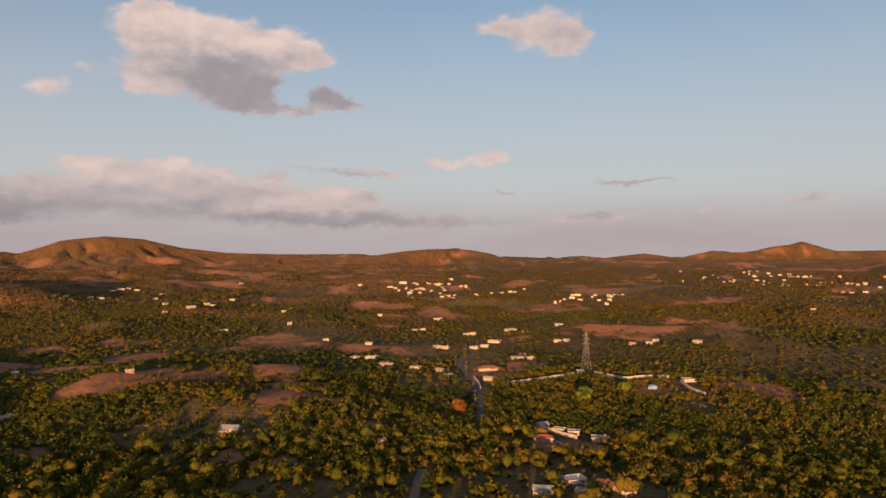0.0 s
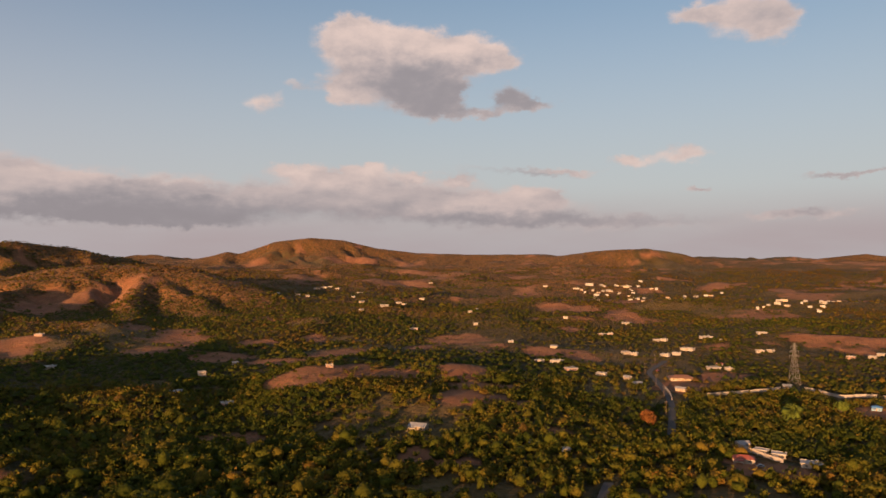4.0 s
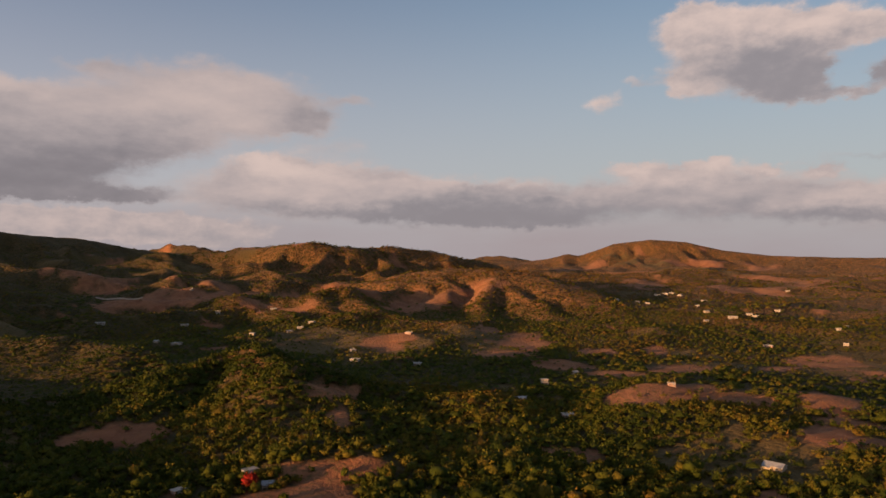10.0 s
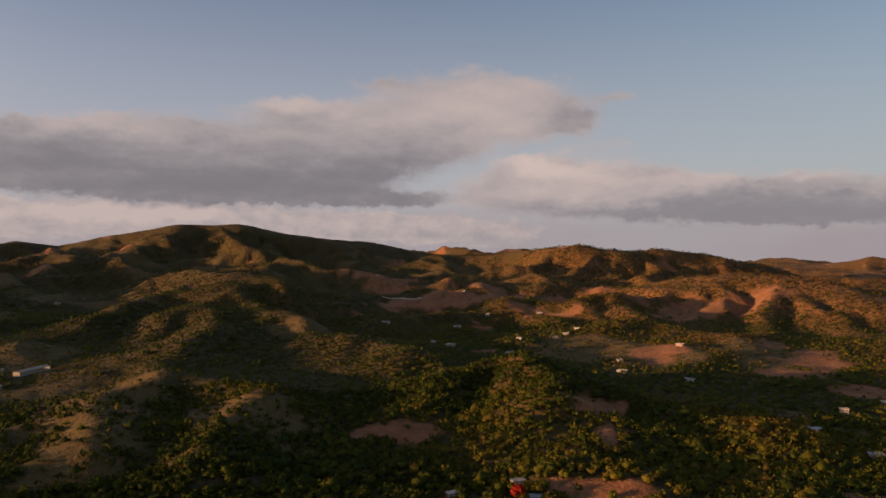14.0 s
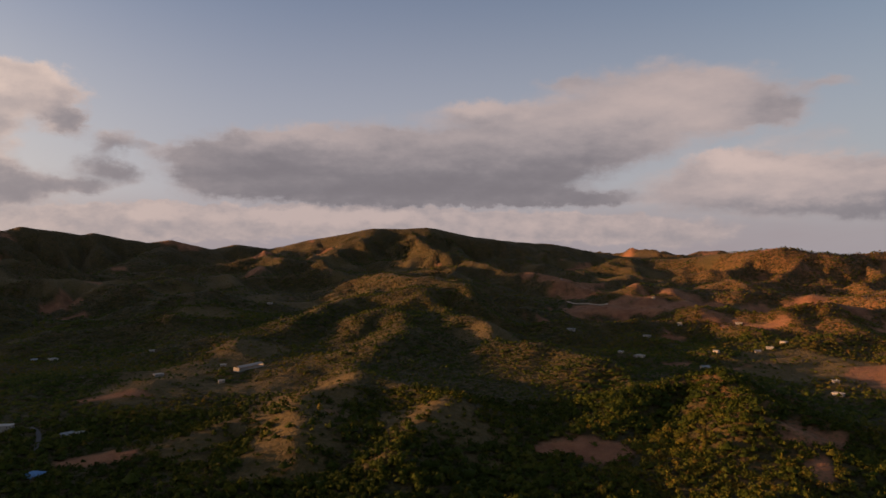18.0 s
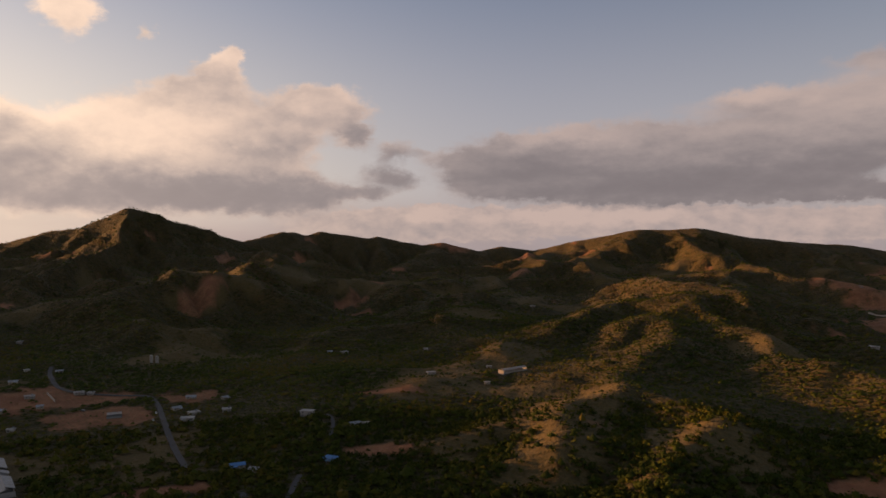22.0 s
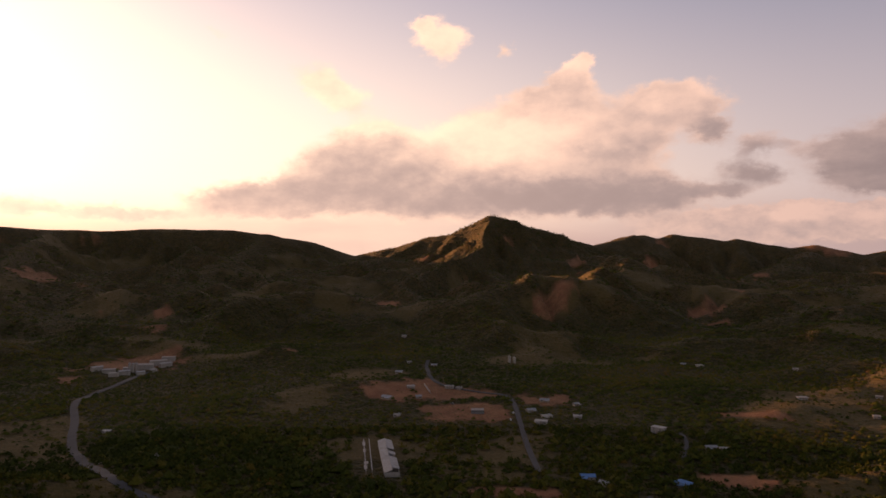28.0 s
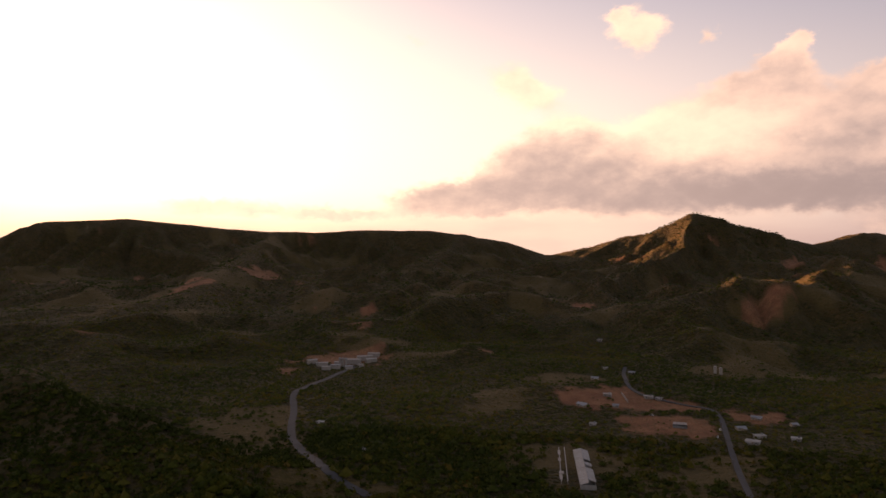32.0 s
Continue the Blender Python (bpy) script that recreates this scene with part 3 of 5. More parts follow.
def uplift(x, y):
    """Height of the ground before water has cut its valleys."""
    x, y = np.asarray(x, float), np.asarray(y, float)
    r = np.hypot(x, y)
    base = 0.014 * np.clip(r - 450, 0, 2600) + 9 * (fbm(x, y, 420, 4, 3) - 0.5) * np.clip(r / 400, 0.4, 3)
    wx = x + 55 * (fbm(x, y, 230, 2, 41) - 0.5)
    wy = y + 55 * (fbm(x, y, 230, 2, 43) - 0.5)
    gully = fbm(wx, wy, 300, 3, 11, True)
    rough = fbm(wx, wy, 105, 3, 29, True)
    bend_x, bend_y = 2 * fbm(x, y, 150, 3, 45) - 1, 2 * fbm(x, y, 150, 3, 47) - 1
    rise = 2 * fbm(x, y, 90, 2, 49) - 1
    # foothills climb towards the ranges, most of all in the west
    az = np.degrees(np.arctan2(-x, y)) % 360
    west = 0.32 + 0.68 * np.clip((az - 38) / 22, 0, 1) * np.clip((330 - az) / 60, 0, 1)
    foot = np.clip((r - 850) / 1500, 0, 1) ** 1.2 * 100 * west
    h = base + foot * (0.12 + 1.0 * fbm(wx, wy, 430, 3, 61, True) ** 1.7)
    # low rolling hills all over the basin
    steep = 22 + 50 * np.clip((az - 88) / 20, 0, 1) * np.clip((175 - az) / 20, 0, 1) * np.clip((r - 900) / 300, 0, 1)
    h = h + np.clip((r - 620) / 450, 0, 1) * (steep * fbm(wx, wy, 290, 3, 63, True) ** 2.2 - 0.27 * steep)
    shape, h = h.shape, h.ravel().copy()
    flat = [np.broadcast_to(v, shape).ravel() for v in (x, y, gully, rough, bend_x, bend_y, rise)]
    for reach, *crest in RIDGES:
        cx, cy = [p[0] for p in crest], [p[1] for p in crest]
        far = 1.75 * reach
        near = np.flatnonzero((flat[0] > min(cx) - far) & (flat[0] < max(cx) + far) & (flat[1] > min(cy) - far) & (flat[1] < max(cy) + far))
        if not len(near):
            continue
        x, y, gully, rough, bend_x, bend_y, rise = (v[near] for v in flat)
        big, small = min(1.0, reach / 450), reach < 460
        bend, soft = (0.16 * reach, 0.10 * reach) if small else (0.0, 18.0)
        ux, uy = x + bend * bend_x, y + bend * bend_y
        weight, zsum, dmin = 0.0, 0.0, np.full(x.shape, 1e9)
        for (x0, y0, z0), (x1, y1, z1) in zip(crest, crest[1:]):
            dx, dy = x1 - x0, y1 - y0
            s = np.clip(((ux - x0) * dx + (uy - y0) * dy) / (dx * dx + dy * dy + 1e-6), 0, 1)
            d = np.hypot(ux - x0 - s * dx, uy - y0 - s * dy)
            w = 1.0 / (d + 4.0) ** 5
            weight, zsum, dmin = weight + w, zsum + w * (z0 + s * (z1 - z0)), np.minimum(dmin, d)
        z = zsum / weight + (7.0 * rise if small else 0.0)
        d = (np.hypot(dmin, soft) - soft) * (0.80 + 0.32 * big * (1 - gully) + 0.20 * (1 - rough))
        q = np.clip(1 - d / reach, 0, 1)
        best = (z + 14) * (0.35 * q + 0.35 * q * q + 0.30 * q * q * (3 - 2 * q)) - 14
        carve = (1 - gully) * big * 0.26 + (1 - rough) * 0.18
        best = best - np.clip(z, 8, 240) * carve * 4 * q * (1 - q) * (1.15 - 0.5 * q)
        old = h[near]
        h[near] = np.maximum(old, best) + np.maximum(8.0 - abs(old - best), 0) ** 2 / 64
    return h.reshape(shape)


def near_line(x, y, pts):
    best = np.full(x.shape, 1e9)
    for (x0, y0), (x1, y1) in zip(pts, pts[1:]):
        dx, dy = x1 - x0, y1 - y0
        t = np.clip(((x - x0) * dx + (y - y0) * dy) / (dx * dx + dy * dy + 1e-6), 0, 1)
        best = np.minimum(best, np.hypot(x - x0 - t * dx, y - y0 - t * dy))
    return best


GX0, GY0, GRID, GNX, GNY = -3320.0, -2900.0, 12.0, 490, 640


def carve_valleys(passes=7, strength=0.17):
    """Lets rain run down the raised land on a square grid and cut branching valleys into it. Returns how far each place sinks."""
    gx, gy = np.meshgrid(GX0 + GRID * np.arange(GNX), GY0 + GRID * np.arange(GNY))
    first = uplift(gx, gy)
    az, r = np.degrees(np.arctan2(-gx, gy)) % 360, np.hypot(gx, gy)
    # side spurs and hollows of the hills
    hummock = np.clip((az - 16) / 30, 0, 1) * np.clip((220 - az) / 40, 0, 1) * np.clip((r - 330) / 300, 0, 1) * (20 + 16 * np.clip((r - 900) / 900, 0, 1))
    bx, by = gx + 60 * (fbm(gx, gy, 160, 2, 311) - 0.5), gy + 60 * (fbm(gx, gy, 160, 2, 313) - 0.5)
    h = first + 7.0 * (fbm(gx, gy, 75, 3, 301) - 0.5) + hummock * 1.7 * (fbm(bx, by, 230, 3, 307, True) ** 1.4 - 0.42)
    rows, cols = np.mgrid[0:GNY, 0:GNX]
    for _ in range(passes):
        pad = np.pad(h, 1, mode="edge")
        drop, to = np.zeros_like(h), rows * GNX + cols
        for dy, dx in itertools.product((-1, 0, 1), repeat=2):
            if dx or dy:
                fall = (h - pad[1 + dy:1 + dy + GNY, 1 + dx:1 + dx + GNX]) / math.hypot(dx, dy)
                ok = (fall > drop) & (rows + dy >= 0) & (rows + dy < GNY) & (cols + dx >= 0) & (cols + dx < GNX)
                drop, to = np.where(ok, fall, drop), np.where(ok, (rows + dy) * GNX + cols + dx, to)
        down = to.ravel().tolist()
        up_first = np.argsort(-h.ravel(), kind="stable").tolist()
        water = [1.0] * len(down)
        for i in up_first:
            j = down[i]
            if j != i:
                water[j] += water[i]
        cut = (strength * np.sqrt(np.minimum(water, 4000.0))).tolist()
        z = h.ravel().tolist()
        for i in reversed(up_first):
            j = down[i]
            if j != i:
                z[i] = (z[i] + cut[i] * z[j]) / (1.0 + cut[i])
        h = np.array(z).reshape(GNY, GNX)
        pad = np.pad(h, 1, mode="edge")
        h = 0.84 * h + 0.04 * (pad[:-2, 1:-1] + pad[2:, 1:-1] + pad[1:-1, :-2] + pad[1:-1, 2:])
    sunk = np.clip(h - first, -50, 24)
    # the valley floor under the houses and the near woods keeps its lie
    flat = np.clip((first - 1) / 16, 0, 1) * np.clip((np.hypot(gx, gy) - 260) / 160, 0, 1)
    for spots in HOUSES.values():
        for hx, hy, w, style in spots:
            flat = np.minimum(flat, np.clip((np.hypot(gx - hx, gy - hy) - 15) / 50, 0, 1))
    for reach, *crest in RIDGES:
        if reach >= 400:
            flat = np.minimum(flat, np.clip((near_line(gx, gy, [p[:2] for p in crest]) - 15) / 110, 0.12, 1))
    return sunk * flat, first + sunk * flat


SUNK, LEVEL = carve_valleys()


def on_grid(values, x, y):
    """Values of the square grid, blended between its points; 0 outside it."""
    u, v = (x - GX0) / GRID, (y - GY0) / GRID
    inside = (u > 0) & (v > 0) & (u < GNX - 1.001) & (v < GNY - 1.001)
    u, v = np.clip(u, 0, GNX - 1.001), np.clip(v, 0, GNY - 1.001)
    i, j = u.astype(int), v.astype(int)
    u, v = u - i, v - j
    d = (values[j, i] * (1 - u) + values[j, i + 1] * u) * (1 - v) + (values[j + 1, i] * (1 - u) + values[j + 1, i + 1] * u) * v
    return np.where(inside, d, 0.0)


def land(x, y):
    """Height of the ground."""
    x, y = np.asarray(x, float), np.asarray(y, float)
    return uplift(x, y) + on_grid(SUNK, x, y)


def ground_mesh():
    fine = np.arange(-40, 182, 0.25)
    coarse = np.arange(182, 320, 3.0)
    a = np.radians(np.concatenate([fine, coarse]))
    r = np.concatenate([[0.01, 30, 60, 90, 120, 150, 175, 200, 225], 240 * (5200 / 240) ** (np.arange(250) / 249.0)])
    A, R = np.meshgrid(a, r)
    X, Y = -np.sin(A) * R, np.cos(A) * R
    Z = land(X, Y)
    n, m = X.shape
    co = np.stack([X, Y, Z], -1).reshape(-1, 3)
    i = np.arange(n - 1)[:, None] * m + np.arange(m)[None, :]
    j = np.roll(i, -1, axis=1)
    quads = np.stack([i, j, j + m, i + m], -1).reshape(-1, 4)
    return co, quads


def mesh_from(name, co, faces, smooth=True):
    """A mesh from arrays of corners and of faces that all have the same number of corners."""
    me = bpy.data.meshes.new(name)
    k = faces.shape[1]
    me.vertices.add(len(co))
    me.vertices.foreach_set("co", np.ascontiguousarray(co, np.float32).ravel())
    me.loops.add(faces.size)
    me.loops.foreach_set("vertex_index", np.ascontiguousarray(faces, np.int32).ravel())
    me.polygons.add(len(faces))
    me.polygons.foreach_set("loop_start", np.arange(0, faces.size, k, dtype=np.int32))
    me.polygons.foreach_set("loop_total", np.full(len(faces), k, np.int32))
    me.polygons.foreach_set("use_smooth", np.full(len(faces), smooth))
    me.update(calc_edges=True)
    me.validate()
    return me


def patches(x, y, spots, grow):
    """1 inside patches of open ground, 0 outside, with ragged edges."""
    out = np.zeros_like(x)
    rag = fbm(x, y, 44, 4, 91) - 0.5 + 0.5 * (fbm(x, y, 13, 2, 93) - 0.5)
    for px, py, rx, ry, az in spots:
        near = np.hypot(x - px, y - py) < 2.0 * max(rx, ry)
        if not near.any():
            continue
        c, s = math.cos(radians(az)), math.sin(radians(az))
        dx, dy = x[near] - px, y[near] - py
        d = np.hypot((dx * c + dy * s) / rx, (dy * c - dx * s) / ry)
        out[near] = np.maximum(out[near], np.clip((grow + 1.5 * rag[near] - d) / 0.2, 0, 1))
    return out


PASTURES = [[(-704, 87), (-608, 19), (-528, 5), (-468, 1)], [(-618, 19), (-567, -35), (-523, -67)], [(-600, 104), (-517, 116)],
            [(-961, -40), (-783, -110)], [(-1246, -654), (-955, -734)], [(-1034, -520), (-796, -492)]]


def open_grass(x, y):
    b = fbm(x, y, 150, 4, 71) + 0.3 * (fbm(x, y, 800, 2, 83) - 0.5)
    # the slopes under the sunset range are mostly pasture, and so are the low knolls below them
    west = np.clip((np.degrees(np.arctan2(-x, y)) % 360 - 82) / 16, 0, 1) * (x < 200)
    west = west * np.clip((np.hypot(x, y) - 700) / 300, 0, 1) * np.clip((170 - on_grid(LEVEL, x, y)) / 70, 0, 1)
    knoll = np.full(np.shape(x), 1e9)
    for line in PASTURES:
        knoll = np.minimum(knoll, near_line(x, y, line))
    b = b + 0.21 * np.clip(1.3 - knoll / 45, 0, 1)
    return np.maximum(patches(x, y, GRASS, 1.0), np.clip((b - 0.70 + 0.08 * west) / 0.04, 0, 1))


def open_earth(x, y):
    b = fbm(x, y, 110, 4, 171) + 0.3 * (fbm(x, y, 600, 2, 183) - 0.5) + 0.05 * np.clip((np.hypot(x, y) - 650) / 400, 0, 1)
    west = np.clip((np.degrees(np.arctan2(-x, y)) % 360 - 50) / 25, 0, 1) * (x < 0)
    return np.maximum(patches(x, y, EARTH, 1.0), np.clip((b - 0.725 - 0.09 * west) / 0.03, 0, 1))


def dryness(x, y):
    """Slopes above the valley floor carry dry brown brush."""
    far = np.clip((np.hypot(x, y) - 620) / 500, 0, 1) * 26
    far = far * np.clip((60 - np.degrees(np.arctan2(-x, y)) % 360) / 20, -0.5, 1)
    most = 1 - 0.85 * np.clip((np.degrees(np.arctan2(-x, y)) % 360 - 52) / 14, 0, 1) * (x < 200)
    return np.clip((on_grid(LEVEL, x, y) - 24 + far + 60 * (fbm(x, y, 200, 4, 131) - 0.5)) / 30, 0, 1) * most


def cleared(x, y):
    """1 where buildings and roads keep trees away."""
    out = np.zeros_like(x)
    for spots in HOUSES.values():
        for hx, hy, w, style in spots:
            out = np.maximum(out, (np.hypot(x - hx, y - hy) < 0.42 * w + 0.8).astype(float))
    for w, pts in ROADS.values():
        out = np.maximum(out, (near_line(x, y, pts) < w / 2 + 1.5).astype(float))
    for pts in WALLS + [[SHED_NEAR, SHED_FAR], [RACK_NEAR, RACK_FAR], [BARN_A, BARN_B], [METAL_A, METAL_B], [PLANT_A, PLANT_B], [PYLON, PYLON], [TANKS, TANKS]]:
        out = np.maximum(out, (near_line(x, y, pts) < 11).astype(float))
    return out


def material(name):
    m = bpy.data.materials.new(name)
    m.use_nodes = True
    k = Nodes(m.node_tree)
    m.node_tree.nodes.clear()
    out = k.add("ShaderNodeOutputMaterial")
    bsdf = k.add("ShaderNodeBsdfPrincipled")
    k.put(out.inputs[0], bsdf.outputs[0])
    return m, k, bsdf


def ground_material():
    m, k, b = material("dry_hillside")
    pos = k.add("ShaderNodeTexCoord").outputs["Object"]
    soil = k.add("ShaderNodeAttribute", attribute_name="earth").outputs["Fac"]
    field = k.add("ShaderNodeAttribute", attribute_name="grass").outputs["Fac"]
    big = k.noise(pos, 0.006, 5, 0.6)
    mid = k.noise(pos, 0.05, 5, 0.6)
    small = k.noise(pos, 0.35, 4, 0.65)
    dry = k.add("ShaderNodeAttribute", attribute_name="dry").outputs["Fac"]
    speck = k.noise(pos, 0.13, 5, 0.7)
    scrub = k.mix(k.smooth(mid, 0.40, 0.62), (0.045, 0.035, 0.010), (0.078, 0.049, 0.016))
    scrub = k.mix(k.smooth(small, 0.45, 0.60), scrub, (0.034, 0.033, 0.009))
    brush = k.mix(k.smooth(mid, 0.38, 0.62), (0.135, 0.062, 0.019), (0.205, 0.092, 0.030))
    brush = k.mix(k.smooth(speck, 0.46, 0.60, 0.0, 0.85), brush, (0.050, 0.040, 0.011))
    scrub = k.mix(dry, scrub, brush)
    # crowns of bushes and small trees, too small and far off to stand alone
    cells = k.add("ShaderNodeTexVoronoi", voronoi_dimensions="3D", feature="SMOOTH_F1")
    k.put(cells.inputs["Vector"], k.vec("ADD", pos, k.vec("MULTIPLY", k.combine(mid, small, big), (9.0, 7.0, 5.0))))
    cells.inputs["Scale"].default_value, cells.inputs["Smoothness"].default_value = 0.17, 0.25
    dome = k.math("SUBTRACT", 1.0, cells.outputs["Distance"])
    own = k.add("ShaderNodeSeparateColor")
    k.put(own.inputs[0], cells.outputs["Color"])
    crown = k.mix(own.outputs[0], (0.030, 0.030, 0.007), k.mix(dry, (0.085, 0.060, 0.012), (0.120, 0.064, 0.016)))
    wooded = k.math("MULTIPLY", k.smooth(own.outputs[1], 0.25, 0.4), k.smooth(dome, 0.35, 0.55))
    wooded = k.math("MULTIPLY", wooded, k.math("SUBTRACT", 1.0, k.math("MAXIMUM", soil, k.math("MULTIPLY", field, 0.75))))
    scrub = k.mix(k.math("MULTIPLY", wooded, 0.85), scrub, crown)
    earth = k.mix(k.smooth(mid, 0.35, 0.65), (0.195, 0.078, 0.036), (0.27, 0.118, 0.055))
    grass = k.mix(k.smooth(small, 0.3, 0.7), (0.066, 0.050, 0.014), (0.118, 0.076, 0.025))
    earth = k.mix(k.math("MULTIPLY", k.smooth(small, 0.5, 0.62), k.smooth(big, 0.4, 0.6)), earth, grass)
    k.put(b.inputs["Base Color"], k.mix(soil, k.mix(field, scrub, grass), earth))
    b.inputs["Roughness"].default_value = 0.95
    b.inputs["Specular IOR Level"].default_value = 0.15
    # dry stalks catch the light at a glancing angle
    b.inputs["Sheen Weight"].default_value, b.inputs["Sheen Roughness"].default_value = 0.03, 0.5
    b.inputs["Sheen Tint"].default_value = (1.0, 0.80, 0.62, 1)
    bump = k.add("ShaderNodeBump")
    k.put(bump.inputs["Height"], k.math("ADD", k.math("ADD", k.math("MULTIPLY", wooded, k.math("MULTIPLY", dome, 4.0)), k.math("MULTIPLY", k.noise(pos, 0.9, 3, 0.6), 0.5)), k.math("ADD", k.math("MULTIPLY", small, 1.4), k.math("MULTIPLY", mid, 2.5))))
    bump.inputs["Strength"].default_value, bump.inputs["Distance"].default_value = 1.0, 1.0
    k.put(b.inputs["Normal"], bump.outputs[0])
    return m


co, quads = ground_mesh()
me = mesh_from("ground", co, quads)
for key, fn in (("earth", open_earth), ("grass", open_grass), ("dry", dryness)):
    me.attributes.new(key, "FLOAT", "POINT").data.foreach_set("value", fn(co[:, 0], co[:, 1]).astype(np.float32))
me.materials.append(ground_material())
ground = tagged(new("ground", me), "dry scrubby hills and valley with bare reddish earth", "ground", kind="structure")


# ---- trees ----
def leaf_material(name, tints):
    m, k, b = material(name)
    rnd = k.add("ShaderNodeAttribute", attribute_name="tint").outputs["Fac"]
    ramp = k.add("ShaderNodeValToRGB")
    k.put(ramp.inputs[0], rnd)
    while len(ramp.color_ramp.elements) < len(tints):
        ramp.color_ramp.elements.new(0.5)
    for i, (e, c) in enumerate(zip(ramp.color_ramp.elements, tints)):
        e.position, e.color = i / (len(tints) - 1), (*c, 1)
    pos = k.add("ShaderNodeTexCoord").outputs["Object"]
    fine = k.noise(pos, 1.1, 3, 0.6)
    k.put(b.inputs["Base Color"], k.mix(k.smooth(fine, 0.35, 0.65, 0.0, 0.4), ramp.outputs[0], (0.014, 0.015, 0.004)))
    b.inputs["Roughness"].default_value = 0.8
    b.inputs["Specular IOR Level"].default_value = 0.06
    bump = k.add("ShaderNodeBump")
    k.put(bump.inputs["Height"], k.noise(pos, 1.5, 4, 0.65))
    bump.inputs["Strength"].default_value, bump.inputs["Distance"].default_value = 0.7, 0.8
    k.put(b.inputs["Normal"], bump.outputs[0])
    return m


LEAVES = leaf_material("foliage", [(0.029, 0.040, 0.004), (0.058, 0.066, 0.006), (0.096, 0.082, 0.009), (0.124, 0.078, 0.011), (0.140, 0.070, 0.016)])

ICO = np.array([(0, 0, 1)] + [(0.894 * math.cos(a), 0.894 * math.sin(a), 0.447) for a in np.arange(5) * 1.2566]
               + [(0.894 * math.cos(a + 0.628), 0.894 * math.sin(a + 0.628), -0.447) for a in np.arange(5) * 1.2566] + [(0, 0, -1)])
ICO_F = np.array([(0, i + 1, (i + 1) % 5 + 1) for i in range(5)] + [(i + 1, i + 6, (i + 1) % 5 + 1) for i in range(5)]
                 + [((i + 1) % 5 + 1, i + 6, (i + 1) % 5 + 6) for i in range(5)] + [(i + 6, 11, (i + 1) % 5 + 6) for i in range(5)])


DOME = np.array([(1, 0, -0.25), (0.31, 0.95, -0.25), (-0.81, 0.59, -0.25), (-0.81, -0.59, -0.25), (0.31, -0.95, -0.25), (0, 0, 1)], float)
DOME_F = np.array([(i, (i + 1) % 5, 5) for i in range(5)])


def crowns(rng, x, y, z, size, tall, lumps, leaves, leaf_size, hull=(ICO, ICO_F)):
    """Crowns of many trees: lumpy hulls and loose sprays of leaves round them. Returns corners, faces, and a tint per corner."""
    n = len(x)
    hull, hull_f = hull
    h = len(hull)
    west = np.clip((np.degrees(np.arctan2(-x, y)) - 42) / 20, 0, 1)
    tint = np.clip(rng.normal(0.34, 0.17, n) - 0.13 * west + 0.8 * (fbm(x, y, 110, 3, 77) - 0.5) + (0.35 - 0.45 * west) * np.clip((z - 12) / 30, 0, 1) + 0.12 * np.clip((np.hypot(x, y) - 600) / 500, 0, 1), 0, 1)
    cs, fs, ts, at = [], [], [], 0
    for l in range(lumps):
        off = rng.normal(0, 0.34, (n, 3)) * (0 if lumps == 1 else 1)
        rad = rng.uniform(0.85, 1.1, (n, 1)) * (0.80 if lumps == 1 else 0.66)
        v = hull[None] * rad[..., None] * rng.uniform(0.52, 1.36, (n, h, 1)) + off[:, None]
        v = v * np.stack([size * rng.uniform(0.75, 1.3, n), size * rng.uniform(0.75, 1.3, n), size * tall], -1)[:, None]
        v += np.stack([x, y, z + size * tall * 0.9], -1)[:, None]
        cs.append(v.reshape(-1, 3))
        fs.append((hull_f[None] + h * np.arange(n)[:, None, None]).reshape(-1, 3) + at)
        ts.append(np.repeat(np.clip(tint + rng.normal(0, 0.06, n), 0, 1), h))
        at += h * n
    if leaves:
        d = rng.normal(0, 1, (n, leaves, 3))
        d /= np.linalg.norm(d, axis=2, keepdims=True)
        d[..., 2] = np.where(d[..., 2] < -0.3, -d[..., 2], d[..., 2])
        c = d * rng.uniform(0.72, 1.14, (n, leaves, 1)) * np.stack([size, size, size * tall], -1)[:, None]
        c += np.stack([x, y, z + size * tall * 0.9], -1)[:, None]
        e = rng.normal(0, 1, (n, leaves, 3, 3)) * leaf_size
        v = c[:, :, None] + e
        cs.append(v.reshape(-1, 3))
        fs.append(np.arange(n * leaves * 3).reshape(-1, 3) + at)
        ts.append(np.repeat(np.clip(tint[:, None] + rng.normal(-0.05, 0.12, (n, leaves)), 0, 1).ravel(), 3))
    return np.concatenate(cs), np.concatenate(fs), np.concatenate(ts)


def scatter(rng, r0, r1, per, az0=-36, az1=178):
    """Places for trees between two distances, about one to each `per` square metres where the ground is not bare."""
    area = (r1 * r1 - r0 * r0) / 2 * radians(az1 - az0)
    n = int(area / per)
    a = np.radians(rng.uniform(az0, az1, n))
    r = np.sqrt(rng.uniform(r0 * r0, r1 * r1, n))
    x, y = -np.sin(a) * r, np.cos(a) * r
    thick = 0.5 + 0.7 * fbm(x, y, 260, 3, 55) - 0.75 * np.clip((fbm(x, y, 120, 3, 57) - 0.42) / 0.1, 0, 1) * np.clip((np.hypot(x, y) - 560) / 300, 0, 0.8) * np.clip((20 - np.degrees(np.arctan2(-x, y))) / 8, 0, 1)
    keep = rng.uniform(0, 1, n) < np.clip(thick, 0, 1) * (1 - 0.97 * open_earth(x, y)) * (1 - 0.8 * open_grass(x, y)) * (1 - cleared(x, y))
    return x[keep], y[keep]


